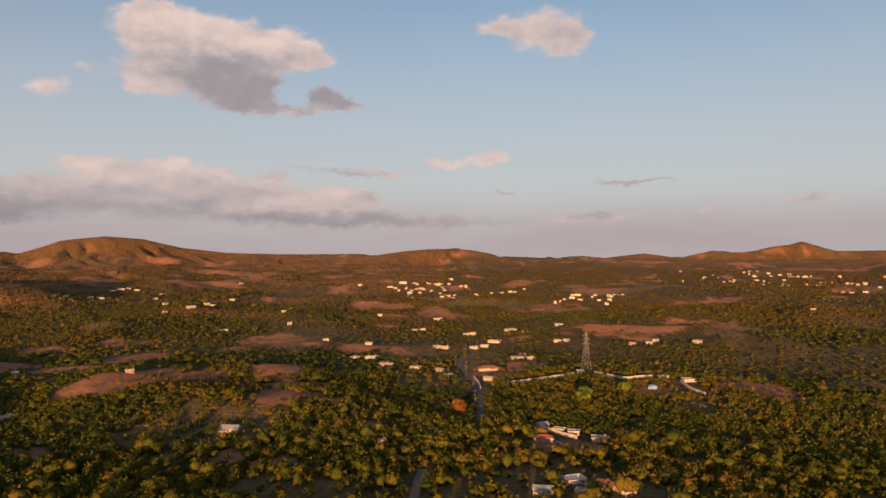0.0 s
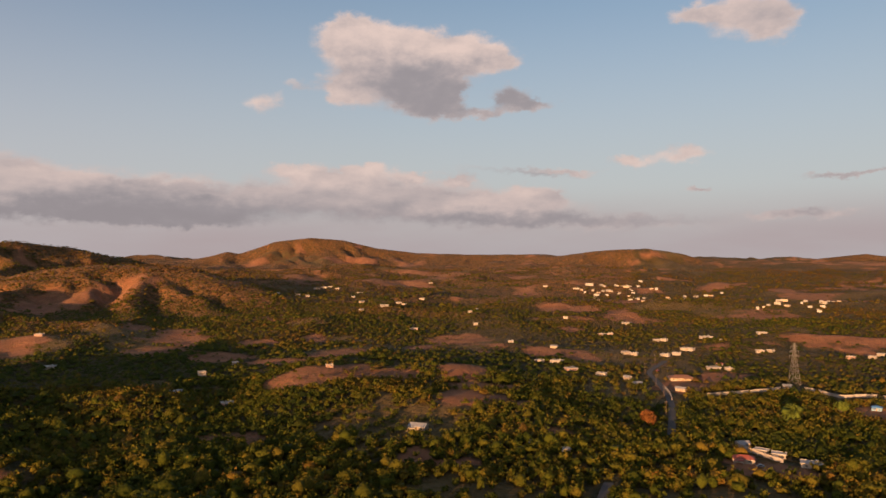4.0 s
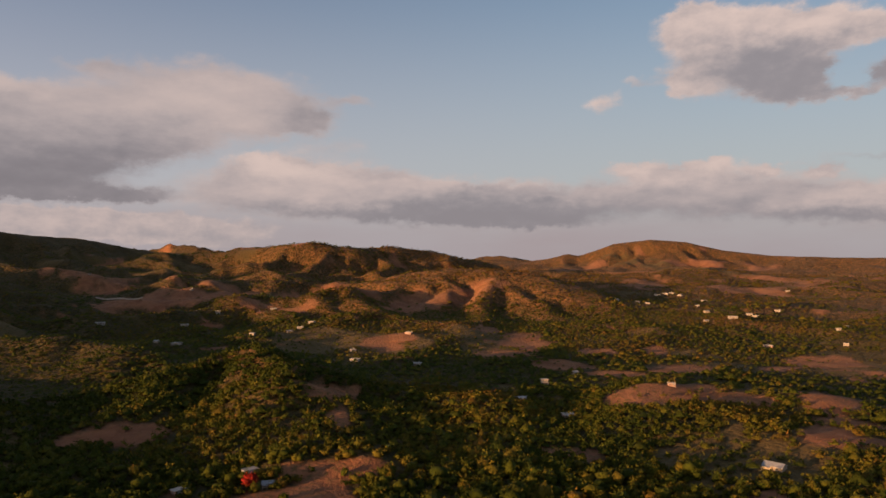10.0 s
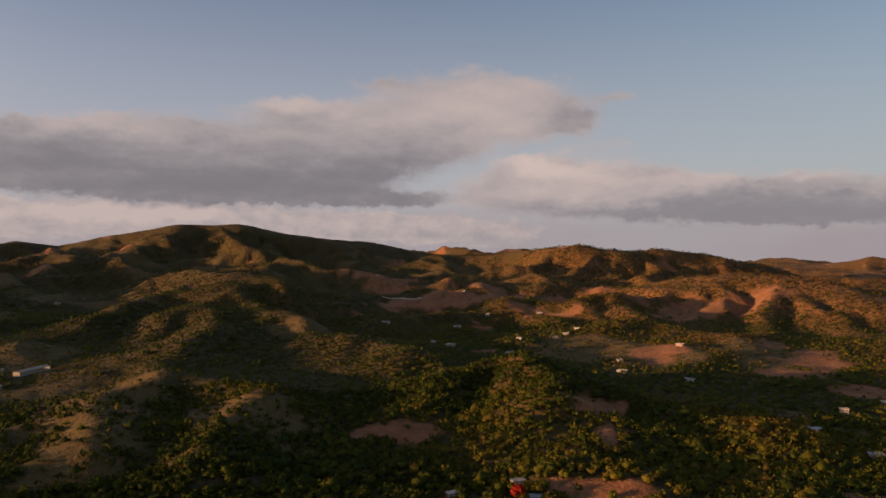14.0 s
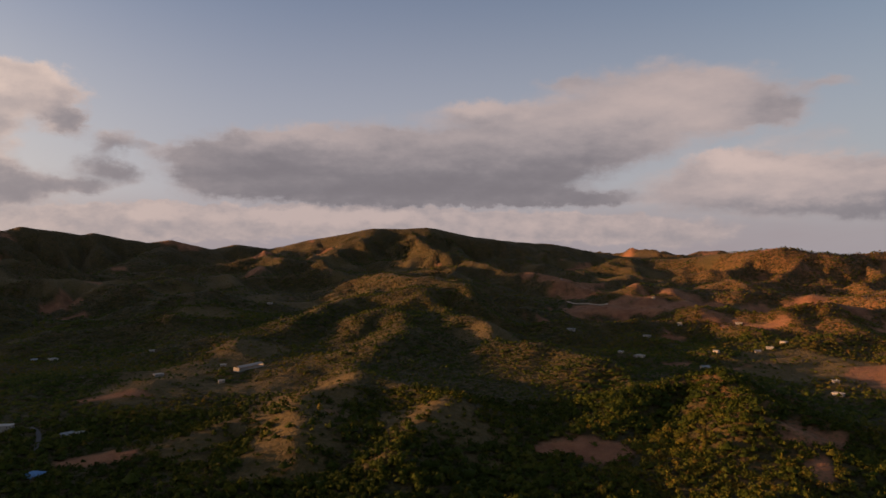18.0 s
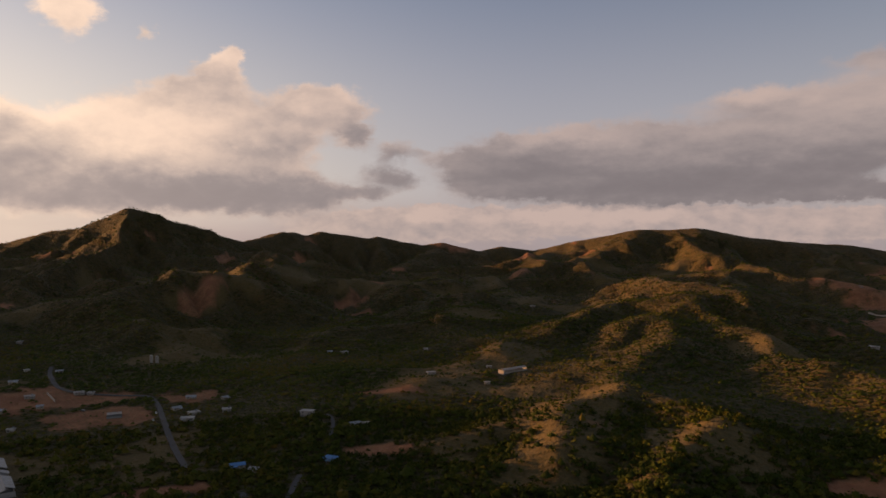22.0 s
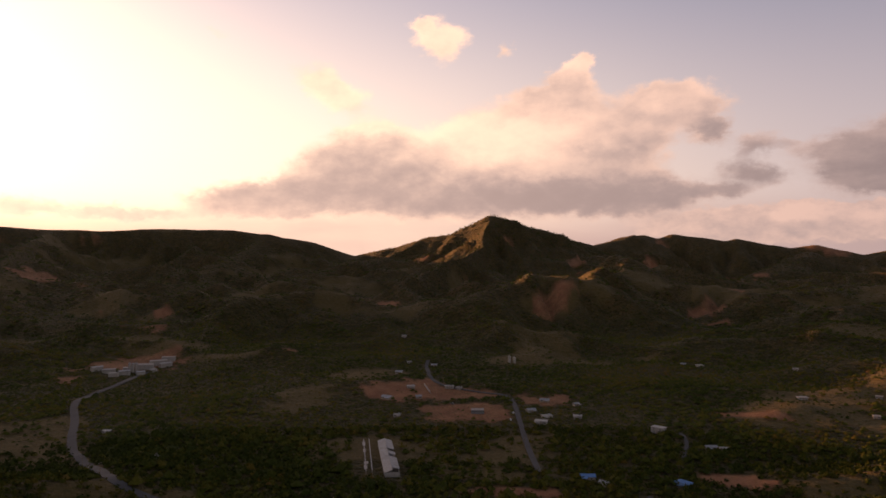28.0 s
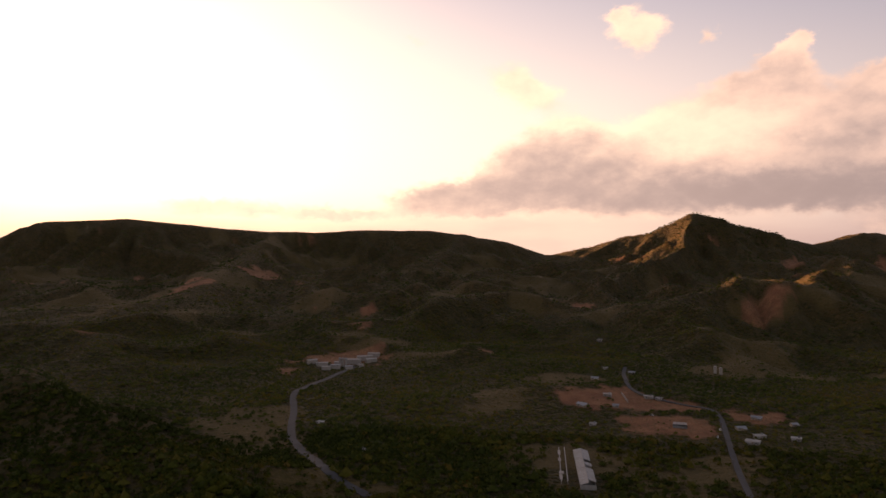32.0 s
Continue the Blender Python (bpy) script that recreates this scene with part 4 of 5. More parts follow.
def put_woods(name, label, rng, x, y, sizes, lumps, leaves, leaf_size, hull=(ICO, ICO_F), heights=(0.36, 0.74)):
    size = (sizes[0] + (sizes[1] - sizes[0]) * rng.beta(1.3, 3.2, len(x)) * 1.6) * (0.55 + 0.9 * fbm(x, y, 90, 3, 66))
    size = size * (1 - 0.15 * np.clip((np.degrees(np.arctan2(-x, y)) - 40) / 20, 0, 1))
    tall = rng.uniform(*heights, len(x))
    c, f, t = crowns(rng, x, y, land(x, y) - 0.3, size, tall, lumps, leaves, leaf_size, hull)
    me = mesh_from(name, c, f, True)
    me.attributes.new("tint", "FLOAT", "POINT").data.foreach_set("value", t.astype(np.float32))
    me.materials.append(LEAVES)
    return tagged(new(name, me), label, "trees", kind="stuff")


def part(name, bm, mat, parent, label=""):
    """Links a bmesh as one mesh object, a part of parent."""
    me = bpy.data.meshes.new(name)
    bm.to_mesh(me)
    bm.free()
    me.materials.append(mat)
    ob = new(name, me)
    ob.parent = parent
    return tagged(ob, label) if label else ob


def shared(name, me, parent, m=None):
    """A part on a mesh that other parts use too."""
    ob = new(name, me)
    ob.parent = parent
    if m is not None:
        ob.matrix_basis = m
    return ob


def bark_material():
    m, k, b = material("bark")
    pos = k.add("ShaderNodeTexCoord").outputs["Object"]
    n = k.noise(k.vec("MULTIPLY", pos, (3.0, 3.0, 0.6)), 1.5, 4, 0.6)
    k.put(b.inputs["Base Color"], k.mix(n, (0.05, 0.035, 0.022), (0.16, 0.12, 0.085)))
    b.inputs["Roughness"].default_value = 0.9
    return m


BARK = bark_material()


def tree(name, label, seed, size, tall, tint, leaves=170, leaf_size=0.42, mat=None):
    """One tree at the origin: a tapered trunk with limbs, and a crown of lumps and loose leaves."""
    rng = np.random.default_rng(seed)
    root = new(name)
    bm = bmesh.new()
    height = size * tall * 1.1
    stems = [((0, 0, -0.6), (rng.normal(0, 0.2), rng.normal(0, 0.2), height * 0.75), 0.06 * size + 0.1)]
    for i in range(5):
        a = i * 1.26 + rng.uniform(0, 0.8)
        stems.append(((0, 0, height * rng.uniform(0.3, 0.55)), (math.cos(a) * size * 0.6, math.sin(a) * size * 0.6, height * rng.uniform(0.75, 1.1)), 0.03 * size + 0.05))
    for p, q, r in stems:
        p, q = Vector(p), Vector(q)
        made = bmesh.ops.create_cone(bm, segments=7, radius1=r, radius2=r * 0.35, depth=(q - p).length)
        m = Matrix.Translation((p + q) / 2) @ (q - p).to_track_quat("Z", "Y").to_matrix().to_4x4()
        bmesh.ops.transform(bm, matrix=m, verts=made["verts"])
    part("trunk", bm, BARK, root)
    one = np.zeros(1)
    c, f, t = crowns(rng, one, one, one + height * 0.35, one + size, one + tall * 0.8, 6, leaves, leaf_size)
    me = mesh_from("crown", c, f, True)
    me.attributes.new("tint", "FLOAT", "POINT").data.foreach_set("value", np.clip(t - t.mean() + tint, 0, 1).astype(np.float32))
    me.materials.append(mat or LEAVES)
    shared("crown", me, root)
    return tagged(root, label, "tree")


# the nearest trees are things of their own, the rest of the woods is not to be counted
rng = np.random.default_rng(1)
TX, TY = scatter(rng, 225, 640, 13.0)
order = np.argsort(np.hypot(TX, TY))
KINDS = [("broad dark green tree in the valley woods", 0.1), ("bushy mid-green tree in the valley woods", 0.3), ("olive-green tree with a rounded crown", 0.5),
         ("yellowish green tree with a loose crown", 0.68), ("dry brownish tree with a thin crown", 0.9), ("small dark green bushy tree", 0.2)]
PROTOTYPES = [tree("tree", label, 10 + i, 2.9, 1.0, tint, 300, 0.5) for i, (label, tint) in enumerate(KINDS)]
for n, i in enumerate(order[:300]):
    kind = int(rng.integers(0, len(KINDS)))
    s = rng.uniform(0.7, 1.45) * (0.75 if kind == 5 else 1.0)
    x, y = float(TX[i]), float(TY[i])
    m = pose(x, y, float(land(x, y)), 0, 0, rng.uniform(0, 360)) @ Matrix.Diagonal((s, s, s * rng.uniform(0.85, 1.25), 1))
    if n < len(PROTOTYPES):
        PROTOTYPES[n].matrix_basis = m
        tagged(PROTOTYPES[n], group="trees of the near woods")
    else:
        ob = copy_thing(PROTOTYPES[kind], m)
        ob.matrix_basis = m
        tagged(ob, group="trees of the near woods")
split = int((np.hypot(TX, TY) < 430).sum())
put_woods("near_woods", "leafy green and olive trees on the valley floor", rng, TX[order[300:split]], TY[order[300:split]], (1.5, 4.5), 1, 32, 0.58, (ICO, ICO_F), (0.5, 1.05))
put_woods("valley_woods", "dense green and olive trees filling the valley", rng, TX[order[split:]], TY[order[split:]], (1.5, 4.5), 1, 13, 0.7, (DOME, DOME_F), (0.45, 0.85))
rng = np.random.default_rng(2)
put_woods("hillside_woods", "olive trees and dry scrub on the hillsides", rng, *scatter(rng, 640, 1300, 17), (1.7, 4.0), 1, 0, 1.0, (DOME, DOME_F))
rng = np.random.default_rng(3)
put_woods("far_woods", "brown and olive trees on the far slopes", rng, *scatter(rng, 1300, 2700, 95), (2.6, 5.6), 1, 0, 1.0, (DOME, DOME_F))

# ---- building materials ----
def paint(name, colour, rough=0.8, stain=0.25, scale=0.6):
    """Weathered paint, concrete or sheet metal: a base colour with stains at two scales."""
    m, k, b = material(name)
    pos = k.add("ShaderNodeTexCoord").outputs["Object"]
    big = k.noise(pos, scale, 4, 0.6)
    streak = k.noise(k.vec("MULTIPLY", pos, (3.0, 3.0, 0.35)), scale * 2, 4, 0.6)
    dirty = tuple(c * (1 - stain) * t for c, t in zip(colour, (0.9, 0.82, 0.7)))
    fac = k.math("ADD", k.smooth(big, 0.35, 0.75, 0.0, 0.6), k.smooth(streak, 0.5, 0.8, 0.0, 0.4))
    shift = k.math("MULTIPLY", k.add("ShaderNodeObjectInfo").outputs["Random"], 0.25)
    k.put(b.inputs["Base Color"], k.mix(k.math("ADD", fac, shift, clamp=True), colour, dirty))
    b.inputs["Roughness"].default_value = rough
    return m


WHITE = paint("white_painted_concrete", (0.37, 0.325, 0.28))
CREAM = paint("cream_painted_concrete", (0.40, 0.32, 0.23))
PINK = paint("pink_painted_concrete", (0.38, 0.23, 0.175))
BLUE_WALL = paint("blue_painted_concrete", (0.20, 0.36, 0.52))
CONCRETE = paint("bare_concrete", (0.27, 0.25, 0.225), 0.9, 0.35)
SLAB = paint("sun_bleached_roof_slab", (0.38, 0.36, 0.33), 0.85, 0.35)
ZINC = paint("dull_zinc_roofing", (0.27, 0.275, 0.28), 0.5, 0.35)
RED_ROOF = paint("red_brown_roofing", (0.30, 0.075, 0.05), 0.75, 0.3)
BROWN_ROOF = paint("brown_roofing", (0.20, 0.10, 0.065), 0.8, 0.3)
BLUE_ROOF = paint("blue_roofing", (0.07, 0.20, 0.42), 0.6, 0.2)
GREEN_ROOF = paint("teal_roofing", (0.16, 0.32, 0.28), 0.6, 0.25)
DARK = paint("dark_louvres", (0.05, 0.05, 0.055), 0.4, 0.2)
DOOR = paint("painted_door", (0.28, 0.19, 0.12), 0.6, 0.2)
STEEL = paint("galvanised_steel", (0.17, 0.165, 0.16), 0.5, 0.25)
TIMBER = paint("weathered_timber_pole", (0.16, 0.115, 0.08), 0.9, 0.3)
ASPHALT = paint("worn_asphalt", (0.06, 0.057, 0.055), 0.9, 0.25, 0.15)
RUBBER = paint("tyre_rubber", (0.02, 0.02, 0.02), 0.9, 0.1)


def box(bm, x0, x1, y0, y1, z0, z1):
    """Adds a box to bm."""
    made = bmesh.ops.create_cube(bm, size=1.0)
    bmesh.ops.transform(bm, verts=made["verts"], matrix=Matrix.Translation(((x0 + x1) / 2, (y0 + y1) / 2, (z0 + z1) / 2)) @ Matrix.Diagonal((x1 - x0, y1 - y0, z1 - z0, 1)))
    return bm


def boxes(*spans):
    bm = bmesh.new()
    for s in spans:
        box(bm, *s)
    return bm


def gable(w, d, z, rise, over=0.45, thick=0.14):
    """A gabled roof along x: two sloping slabs."""
    bm = bmesh.new()
    x, y = w / 2 + over, d / 2 + over
    drop = rise * over / (d / 2)
    for side in (-1, 1):
        v = [bm.verts.new(p) for p in ((-x, 0, z + rise), (x, 0, z + rise), (x, side * y, z - drop), (-x, side * y, z - drop),
                                       (-x, 0, z + rise + thick), (x, 0, z + rise + thick), (x, side * y, z - drop + thick), (-x, side * y, z - drop + thick))]
        for f in ((0, 1, 2, 3), (4, 5, 6, 7), (0, 1, 5, 4), (2, 3, 7, 6), (0, 3, 7, 4), (1, 2, 6, 5)):
            bm.faces.new([v[i] for i in f])
    bmesh.ops.recalc_face_normals(bm, faces=bm.faces)
    return bm


def hip(w, d, z, rise, over=0.5):
    bm = bmesh.new()
    x, y = w / 2 + over, d / 2 + over
    r = max(0.4, x - y)
    v = [bm.verts.new(p) for p in ((-x, -y, z), (x, -y, z), (x, y, z), (-x, y, z), (-x, -y, z + 0.15), (x, -y, z + 0.15), (x, y, z + 0.15), (-x, y, z + 0.15), (-r, 0, z + rise), (r, 0, z + rise))]
    for f in ((3, 2, 1, 0), (0, 1, 5, 4), (1, 2, 6, 5), (2, 3, 7, 6), (3, 0, 4, 7), (4, 5, 9, 8), (6, 7, 8, 9), (5, 6, 9), (7, 4, 8)):
        bm.faces.new([v[i] for i in f])
    return bm


def window_meshes():
    out = []
    for name, bm, mat in (("window", boxes((-0.65, 0.65, -0.05, 0.05, -0.60, -0.52), (-0.65, 0.65, -0.05, 0.05, 0.52, 0.60), (-0.65, -0.57, -0.05, 0.05, -0.52, 0.52),
                                           (0.57, 0.65, -0.05, 0.05, -0.52, 0.52), (-0.03, 0.03, -0.05, 0.05, -0.52, 0.52)), SLAB),
                          ("pane", boxes(*((-0.57, 0.57, -0.02, 0.02, -0.51 + 0.17 * i, -0.36 + 0.17 * i) for i in range(6))), DARK)):
        me = bpy.data.meshes.new(name)
        bm.to_mesh(me)
        bm.free()
        me.materials.append(mat)
        out.append(me)
    return out


WINDOW, PANE = window_meshes()


def put_window(parent, x, y, z, turn):
    w = shared("window", WINDOW, parent, pose(x, y, z, 0, 0, turn))
    shared("pane", PANE, w)


STYLES = {  # walls, roof, roof shape, storeys, label
    "w": (WHITE, SLAB, "flat", 1, "white concrete house with a flat roof slab among trees"),
    "p": (PINK, SLAB, "flat", 1, "pinkish concrete house with a flat roof on open ground"),
    "g": (CREAM, ZINC, "gable", 1, "small house with a dull grey sheet-metal gable roof"),
    "r": (WHITE, RED_ROOF, "hip", 1, "white house with a red-brown hipped roof by the road"),
    "b": (BLUE_WALL, BLUE_ROOF, "hip", 1, "blue-walled house with a blue roof on bare ground"),
    "n": (CREAM, BLUE_ROOF, "gable", 1, "house with a bright blue sheet roof on a grassy plot"),
    "t": (WHITE, SLAB, "flat", 2, "two-storey white concrete house with a flat roof"),
    "s": (CREAM, BROWN_ROOF, "hip", 1, "long cream building with a broad brown roof beside the road"),
    "c": (WHITE, SLAB, "flat", 1, "large white flat-roofed farmhouse with wings on a lawn"),
}


def house(x, y, width, style, turn, seed):
    """A dwelling with walls, roof, door, windows and porch."""
    rng = random.Random(seed)
    walls, roofing, shape, storeys, label = STYLES[style]
    w = max(6.0, 0.84 * width)
    d = (0.58 if w < 12 else 0.5 if w < 20 else 0.42) * w + rng.uniform(0, 1.2)
    h = 2.7 * storeys - 0.25
    root = new("house")
    root.matrix_basis = pose(x, y, float(land(x, y)) - 0.15, 0, 0, turn)
    part("foundation", boxes((-w / 2 - 0.15, w / 2 + 0.15, -d / 2 - 0.15, d / 2 + 0.15, -2.2, 0.0)), CONCRETE, root)
    if style == "c":
        part("wall", boxes((-w / 2, w / 2, -d / 2, d / 2, 0, h), (-w / 2, -w / 6, -d / 2 - 4, -d / 2, 0, h), (w / 5, w / 2, d / 2, d / 2 + 3, 0, h)), walls, root)
        part("roof", boxes((-w / 2 - 0.4, w / 2 + 0.4, -d / 2 - 0.4, d / 2 + 0.4, h, h + 0.22), (-w / 2 - 0.4, -w / 6 + 0.4, -d / 2 - 4.4, -d / 2 - 0.4, h, h + 0.22), (w / 5 - 0.4, w / 2 + 0.4, d / 2 + 0.4, d / 2 + 3.4, h, h + 0.22)), roofing, root)
    else:
        part("wall", boxes((-w / 2, w / 2, -d / 2, d / 2, 0, h)), walls, root)
        if shape == "flat":
            roof = part("roof", boxes((-w / 2 - 0.5, w / 2 + 0.5, -d / 2 - 0.5, d / 2 + 0.5, h, h + 0.2), (-w / 2 - 0.5, w / 2 + 0.5, -d / 2 - 0.5, -d / 2 - 0.38, h + 0.2, h + 0.42),
                                      (-w / 2 - 0.5, w / 2 + 0.5, d / 2 + 0.38, d / 2 + 0.5, h + 0.2, h + 0.42)), roofing, root)
            if rng.random() < 0.45:
                bm = bmesh.new()
                bmesh.ops.create_cone(bm, segments=12, radius1=0.7, radius2=0.65, depth=1.3, cap_ends=True, matrix=Matrix.Translation((w * 0.25, d * 0.2, h + 0.85)))
                part("roof_tank", bm, ZINC if rng.random() < 0.5 else DARK, roof, "round water tank")
        elif shape == "hip":
            part("roof", hip(w, d, h, 0.2 * d + 0.3), roofing, root)
        else:
            part("roof", gable(w, d, h, 0.18 * d + 0.2), roofing, root)
            bm = bmesh.new()
            for sx in (-w / 2, w / 2):
                v = [bm.verts.new(p) for p in ((sx, -d / 2, h), (sx, d / 2, h), (sx, 0, h + 0.18 * d + 0.2))]
                bm.faces.new(v)
            part("gable_wall", bm, walls, root)
    part("door", boxes((-0.45, 0.45, -d / 2 - 0.06, -d / 2 + 0.02, 0.02, 2.1)), DOOR, root)
    for s in range(storeys):
        z = 1.4 + 2.6 * s
        n = 2 if w < 11 else 4
        for i in range(n):
            px = (i + 0.5) / n * w - w / 2
            px = px if abs(px) > 1.3 else 1.5
            if style != "c" or px > -w / 6:
                put_window(root, px, -d / 2 - 0.03, z, 0)
            if style != "c" or px < w / 5:
                put_window(root, px, d / 2 + 0.03, z, 0)
        for sx in (-1, 1):
            put_window(root, sx * (w / 2 + 0.03), 0.15 * d, z, 90)
    if style != "c" and rng.random() < 0.75:
        px = w * rng.choice((-0.25, 0.25))
        porch = part("porch_roof", boxes((px - w * 0.22, px + w * 0.22, -d / 2 - 3.0, -d / 2 - 0.52, h - 0.32 if storeys == 1 else 2.6, h - 0.18 if storeys == 1 else 2.74)), roofing, root)
        for sx in (-1, 1):
            part("post", boxes((px + sx * w * 0.2 - 0.1, px + sx * w * 0.2 + 0.1, -d / 2 - 2.9, -d / 2 - 2.7, -3.0, h - 0.32 if storeys == 1 else 2.6)), walls, root)
    return tagged(root, label, "house")


count = 0
for place, spots in HOUSES.items():
    for hx, hy, w, style in spots:
        count += 1
        facing = math.degrees(math.atan2(-hx, hy))
        tagged(house(hx, hy, w, style, facing + random.Random(count * 7).uniform(-35, 35), count), group="houses of the valley")


# ---- far towns ----
def town(seed, centre, across, deep, n, protos):
    rng = random.Random(seed)
    r0 = math.hypot(*centre)
    az0 = math.atan2(-centre[0], centre[1])
    made = 0
    while made < n:
        u, v = rng.gauss(0, 0.42), rng.gauss(0, 0.42)
        if abs(u) > 1 or abs(v) > 1:
            continue
        r, az = r0 + v * deep, az0 + u * across / r0
        x, y = -math.sin(az) * r, math.cos(az) * r
        m = pose(x, y, float(land(x, y)) + 0.4, 0, 0, math.degrees(az) + rng.choice((0, 90, 15, -20)))
        s = rng.uniform(0.34, 0.66)
        ob = copy_thing(rng.choice(protos), m)
        ob.matrix_basis = m @ Matrix.Diagonal((s, s, rng.uniform(0.5, 0.85), 1))
        tagged(ob, group="houses of the far towns")
        made += 1


def town_house(label, walls, roofing, w, d, h):
    root = new("town_house")
    part("wall", boxes((-w / 2, w / 2, -d / 2, d / 2, -3, h)), walls, root)
    part("roof", boxes((-w / 2 - 0.4, w / 2 + 0.4, -d / 2 - 0.4, d / 2 + 0.4, h, h + 0.3)), roofing, root)
    for sx in (-0.28, 0.28):
        put_window(root, sx * w, -d / 2 - 0.03, 1.6, 0)
        put_window(root, sx * w, d / 2 + 0.03, 1.6, 0)
    return tagged(root, label, "house")


FAR_HOUSES = [town_house("pale flat-roofed house in a far town", CONCRETE, SLAB, 11, 8, 3.2), town_house("cream flat-roofed house in a far town", CREAM, SLAB, 13, 8, 3.4),
              town_house("pale block with a grey roof in a far town", SLAB, CONCRETE, 17, 9, 4.2)]
for ob, (dx, dy) in zip(FAR_HOUSES, ((0, 0), (38, 30), (-45, 40))):
    x, y = TOWN_A[0] + dx, TOWN_A[1] + dy
    ob.matrix_basis = pose(x, y, float(land(x, y)) + 0.4, 0, 0, 10)
    tagged(ob, group="houses of the far towns")
town(5, TOWN_A, 130, 260, 38, FAR_HOUSES)
town(6, (TOWN_A[0] + 170, TOWN_A[1] - 180), 110, 200, 20, FAR_HOUSES)
town(7, TOWN_B, 330, 420, 95, FAR_HOUSES)
town(8, (TOWN_B[0] + 330, TOWN_B[1] + 30), 150, 300, 20, FAR_HOUSES)
town(9, TOWN_C, 60, 70, 16, FAR_HOUSES)
town(10, (TOWN_C[0] + 70, TOWN_C[1] + 60), 60, 120, 10, FAR_HOUSES)


# ---- roads and walls ----
def drape(pts, step=6.0):
    """Points along a line of places, evenly spaced and smoothed."""
    p = np.array(pts, float)
    for _ in range(2):
        q = np.empty((2 * len(p) - 2, 2))
        q[0::2], q[1::2] = 0.75 * p[:-1] + 0.25 * p[1:], 0.25 * p[:-1] + 0.75 * p[1:]
        p = np.concatenate([p[:1], q, p[-1:]])
    s = np.concatenate([[0], np.cumsum(np.hypot(*np.diff(p, axis=0).T))])
    t = np.arange(0, s[-1], step)
    return np.stack([np.interp(t, s, p[:, 0]), np.interp(t, s, p[:, 1])], -1)


def strip(pts, width, lift, thick):
    """A strip of even width along a line, laid on the ground, with thickness."""
    c = drape(pts)
    t = np.gradient(c, axis=0)
    t /= np.linalg.norm(t, axis=1, keepdims=True) + 1e-9
    n = np.stack([-t[:, 1], t[:, 0]], -1) * width / 2
    z = np.max([land(*(c + k * n).T) for k in (-1, 0, 1)], axis=0) + lift
    bm = bmesh.new()
    rows = []
    for i in range(len(c)):
        l, r = c[i] + n[i], c[i] - n[i]
        rows.append([bm.verts.new((*l, z[i])), bm.verts.new((*r, z[i])), bm.verts.new((*r, z[i] - thick)), bm.verts.new((*l, z[i] - thick))])
    for a, b in zip(rows, rows[1:]):
        for i in range(4):
            j = (i + 1) % 4
            bm.faces.new((a[i], a[j], b[j], b[i]))
    bm.faces.new(rows[0])
    bm.faces.new(rows[-1][::-1])
    bmesh.ops.recalc_face_normals(bm, faces=bm.faces)
    return bm


def pole(x, y, turn, height=10.0):
    root = new("utility_pole")
    root.matrix_basis = pose(x, y, float(land(x, y)), 0, 0, turn)
    bm = bmesh.new()
    bmesh.ops.create_cone(bm, segments=8, radius1=0.17, radius2=0.11, depth=height + 1, cap_ends=True, matrix=Matrix.Translation((0, 0, height / 2 - 0.5)))
    part("shaft", bm, TIMBER, root)
    part("crossarm", boxes((-1.2, 1.2, -0.06, 0.06, height - 0.8, height - 0.66)), TIMBER, root)
    for px in (-1.05, 0, 1.05):
        bm = bmesh.new()
        bmesh.ops.create_cone(bm, segments=6, radius1=0.07, radius2=0.05, depth=0.25, cap_ends=True, matrix=Matrix.Translation((px, 0, height - 0.53)))
        part("insulator", bm, SLAB, root)
    return tagged(root, "wooden utility pole with a short crossarm by the road", "pole", "utility poles along the roads")


for name, (w, pts) in ROADS.items():
    bm = strip(pts, w, 0.35, 0.6)
    me = bpy.data.meshes.new(name)
    bm.to_mesh(me)
    bm.free()
    me.materials.append(ASPHALT)
    tagged(new("road", me), "worn grey asphalt road winding through the valley", "road", kind="structure")
    if w > 4.3:
        line = drape(pts, 55.0)
        for i in range(1, len(line)):
            t = line[i] - line[i - 1]
            n = np.array((-t[1], t[0])) / (np.hypot(*t) + 1e-9) * (w / 2 + 1.6)
            pole(float(line[i][0] + n[0]), float(line[i][1] + n[1]), math.degrees(math.atan2(t[1], t[0])) + 90)
for pts in WALLS:
    root = new("retaining_wall")
    line = drape(pts, 4.0)
    for a, b in zip(line, line[1:]):
        z = float(max(land(*a), land(*b)))
        m = Matrix.Translation((*((a + b) / 2), z)) @ Matrix.Rotation(math.atan2(*(b - a)[::-1]), 4, "Z")
        l = float(np.hypot(*(b - a))) / 2
        bm = boxes((-l, l, -0.15, 0.15, -2.0, 2.2), (-l - 0.02, l + 0.02, -0.2, 0.2, 2.2, 2.32))
        bmesh.ops.transform(bm, matrix=m, verts=bm.verts)
        part("wall_panel", bm, WHITE, root)
    tagged(root, "long whitewashed concrete wall along the roadside slope", "wall", "roadside walls")


# ---- pylon, tanks, barns, works ----
def bar(bm, p, q, r):
    p, q = Vector(p), Vector(q)
    made = bmesh.ops.create_cone(bm, segments=4, radius1=r, radius2=r, depth=(q - p).length, cap_ends=True)
    bmesh.ops.transform(bm, verts=made["verts"], matrix=Matrix.Translation((p + q) / 2) @ (q - p).to_track_quat("Z", "Y").to_matrix().to_4x4())


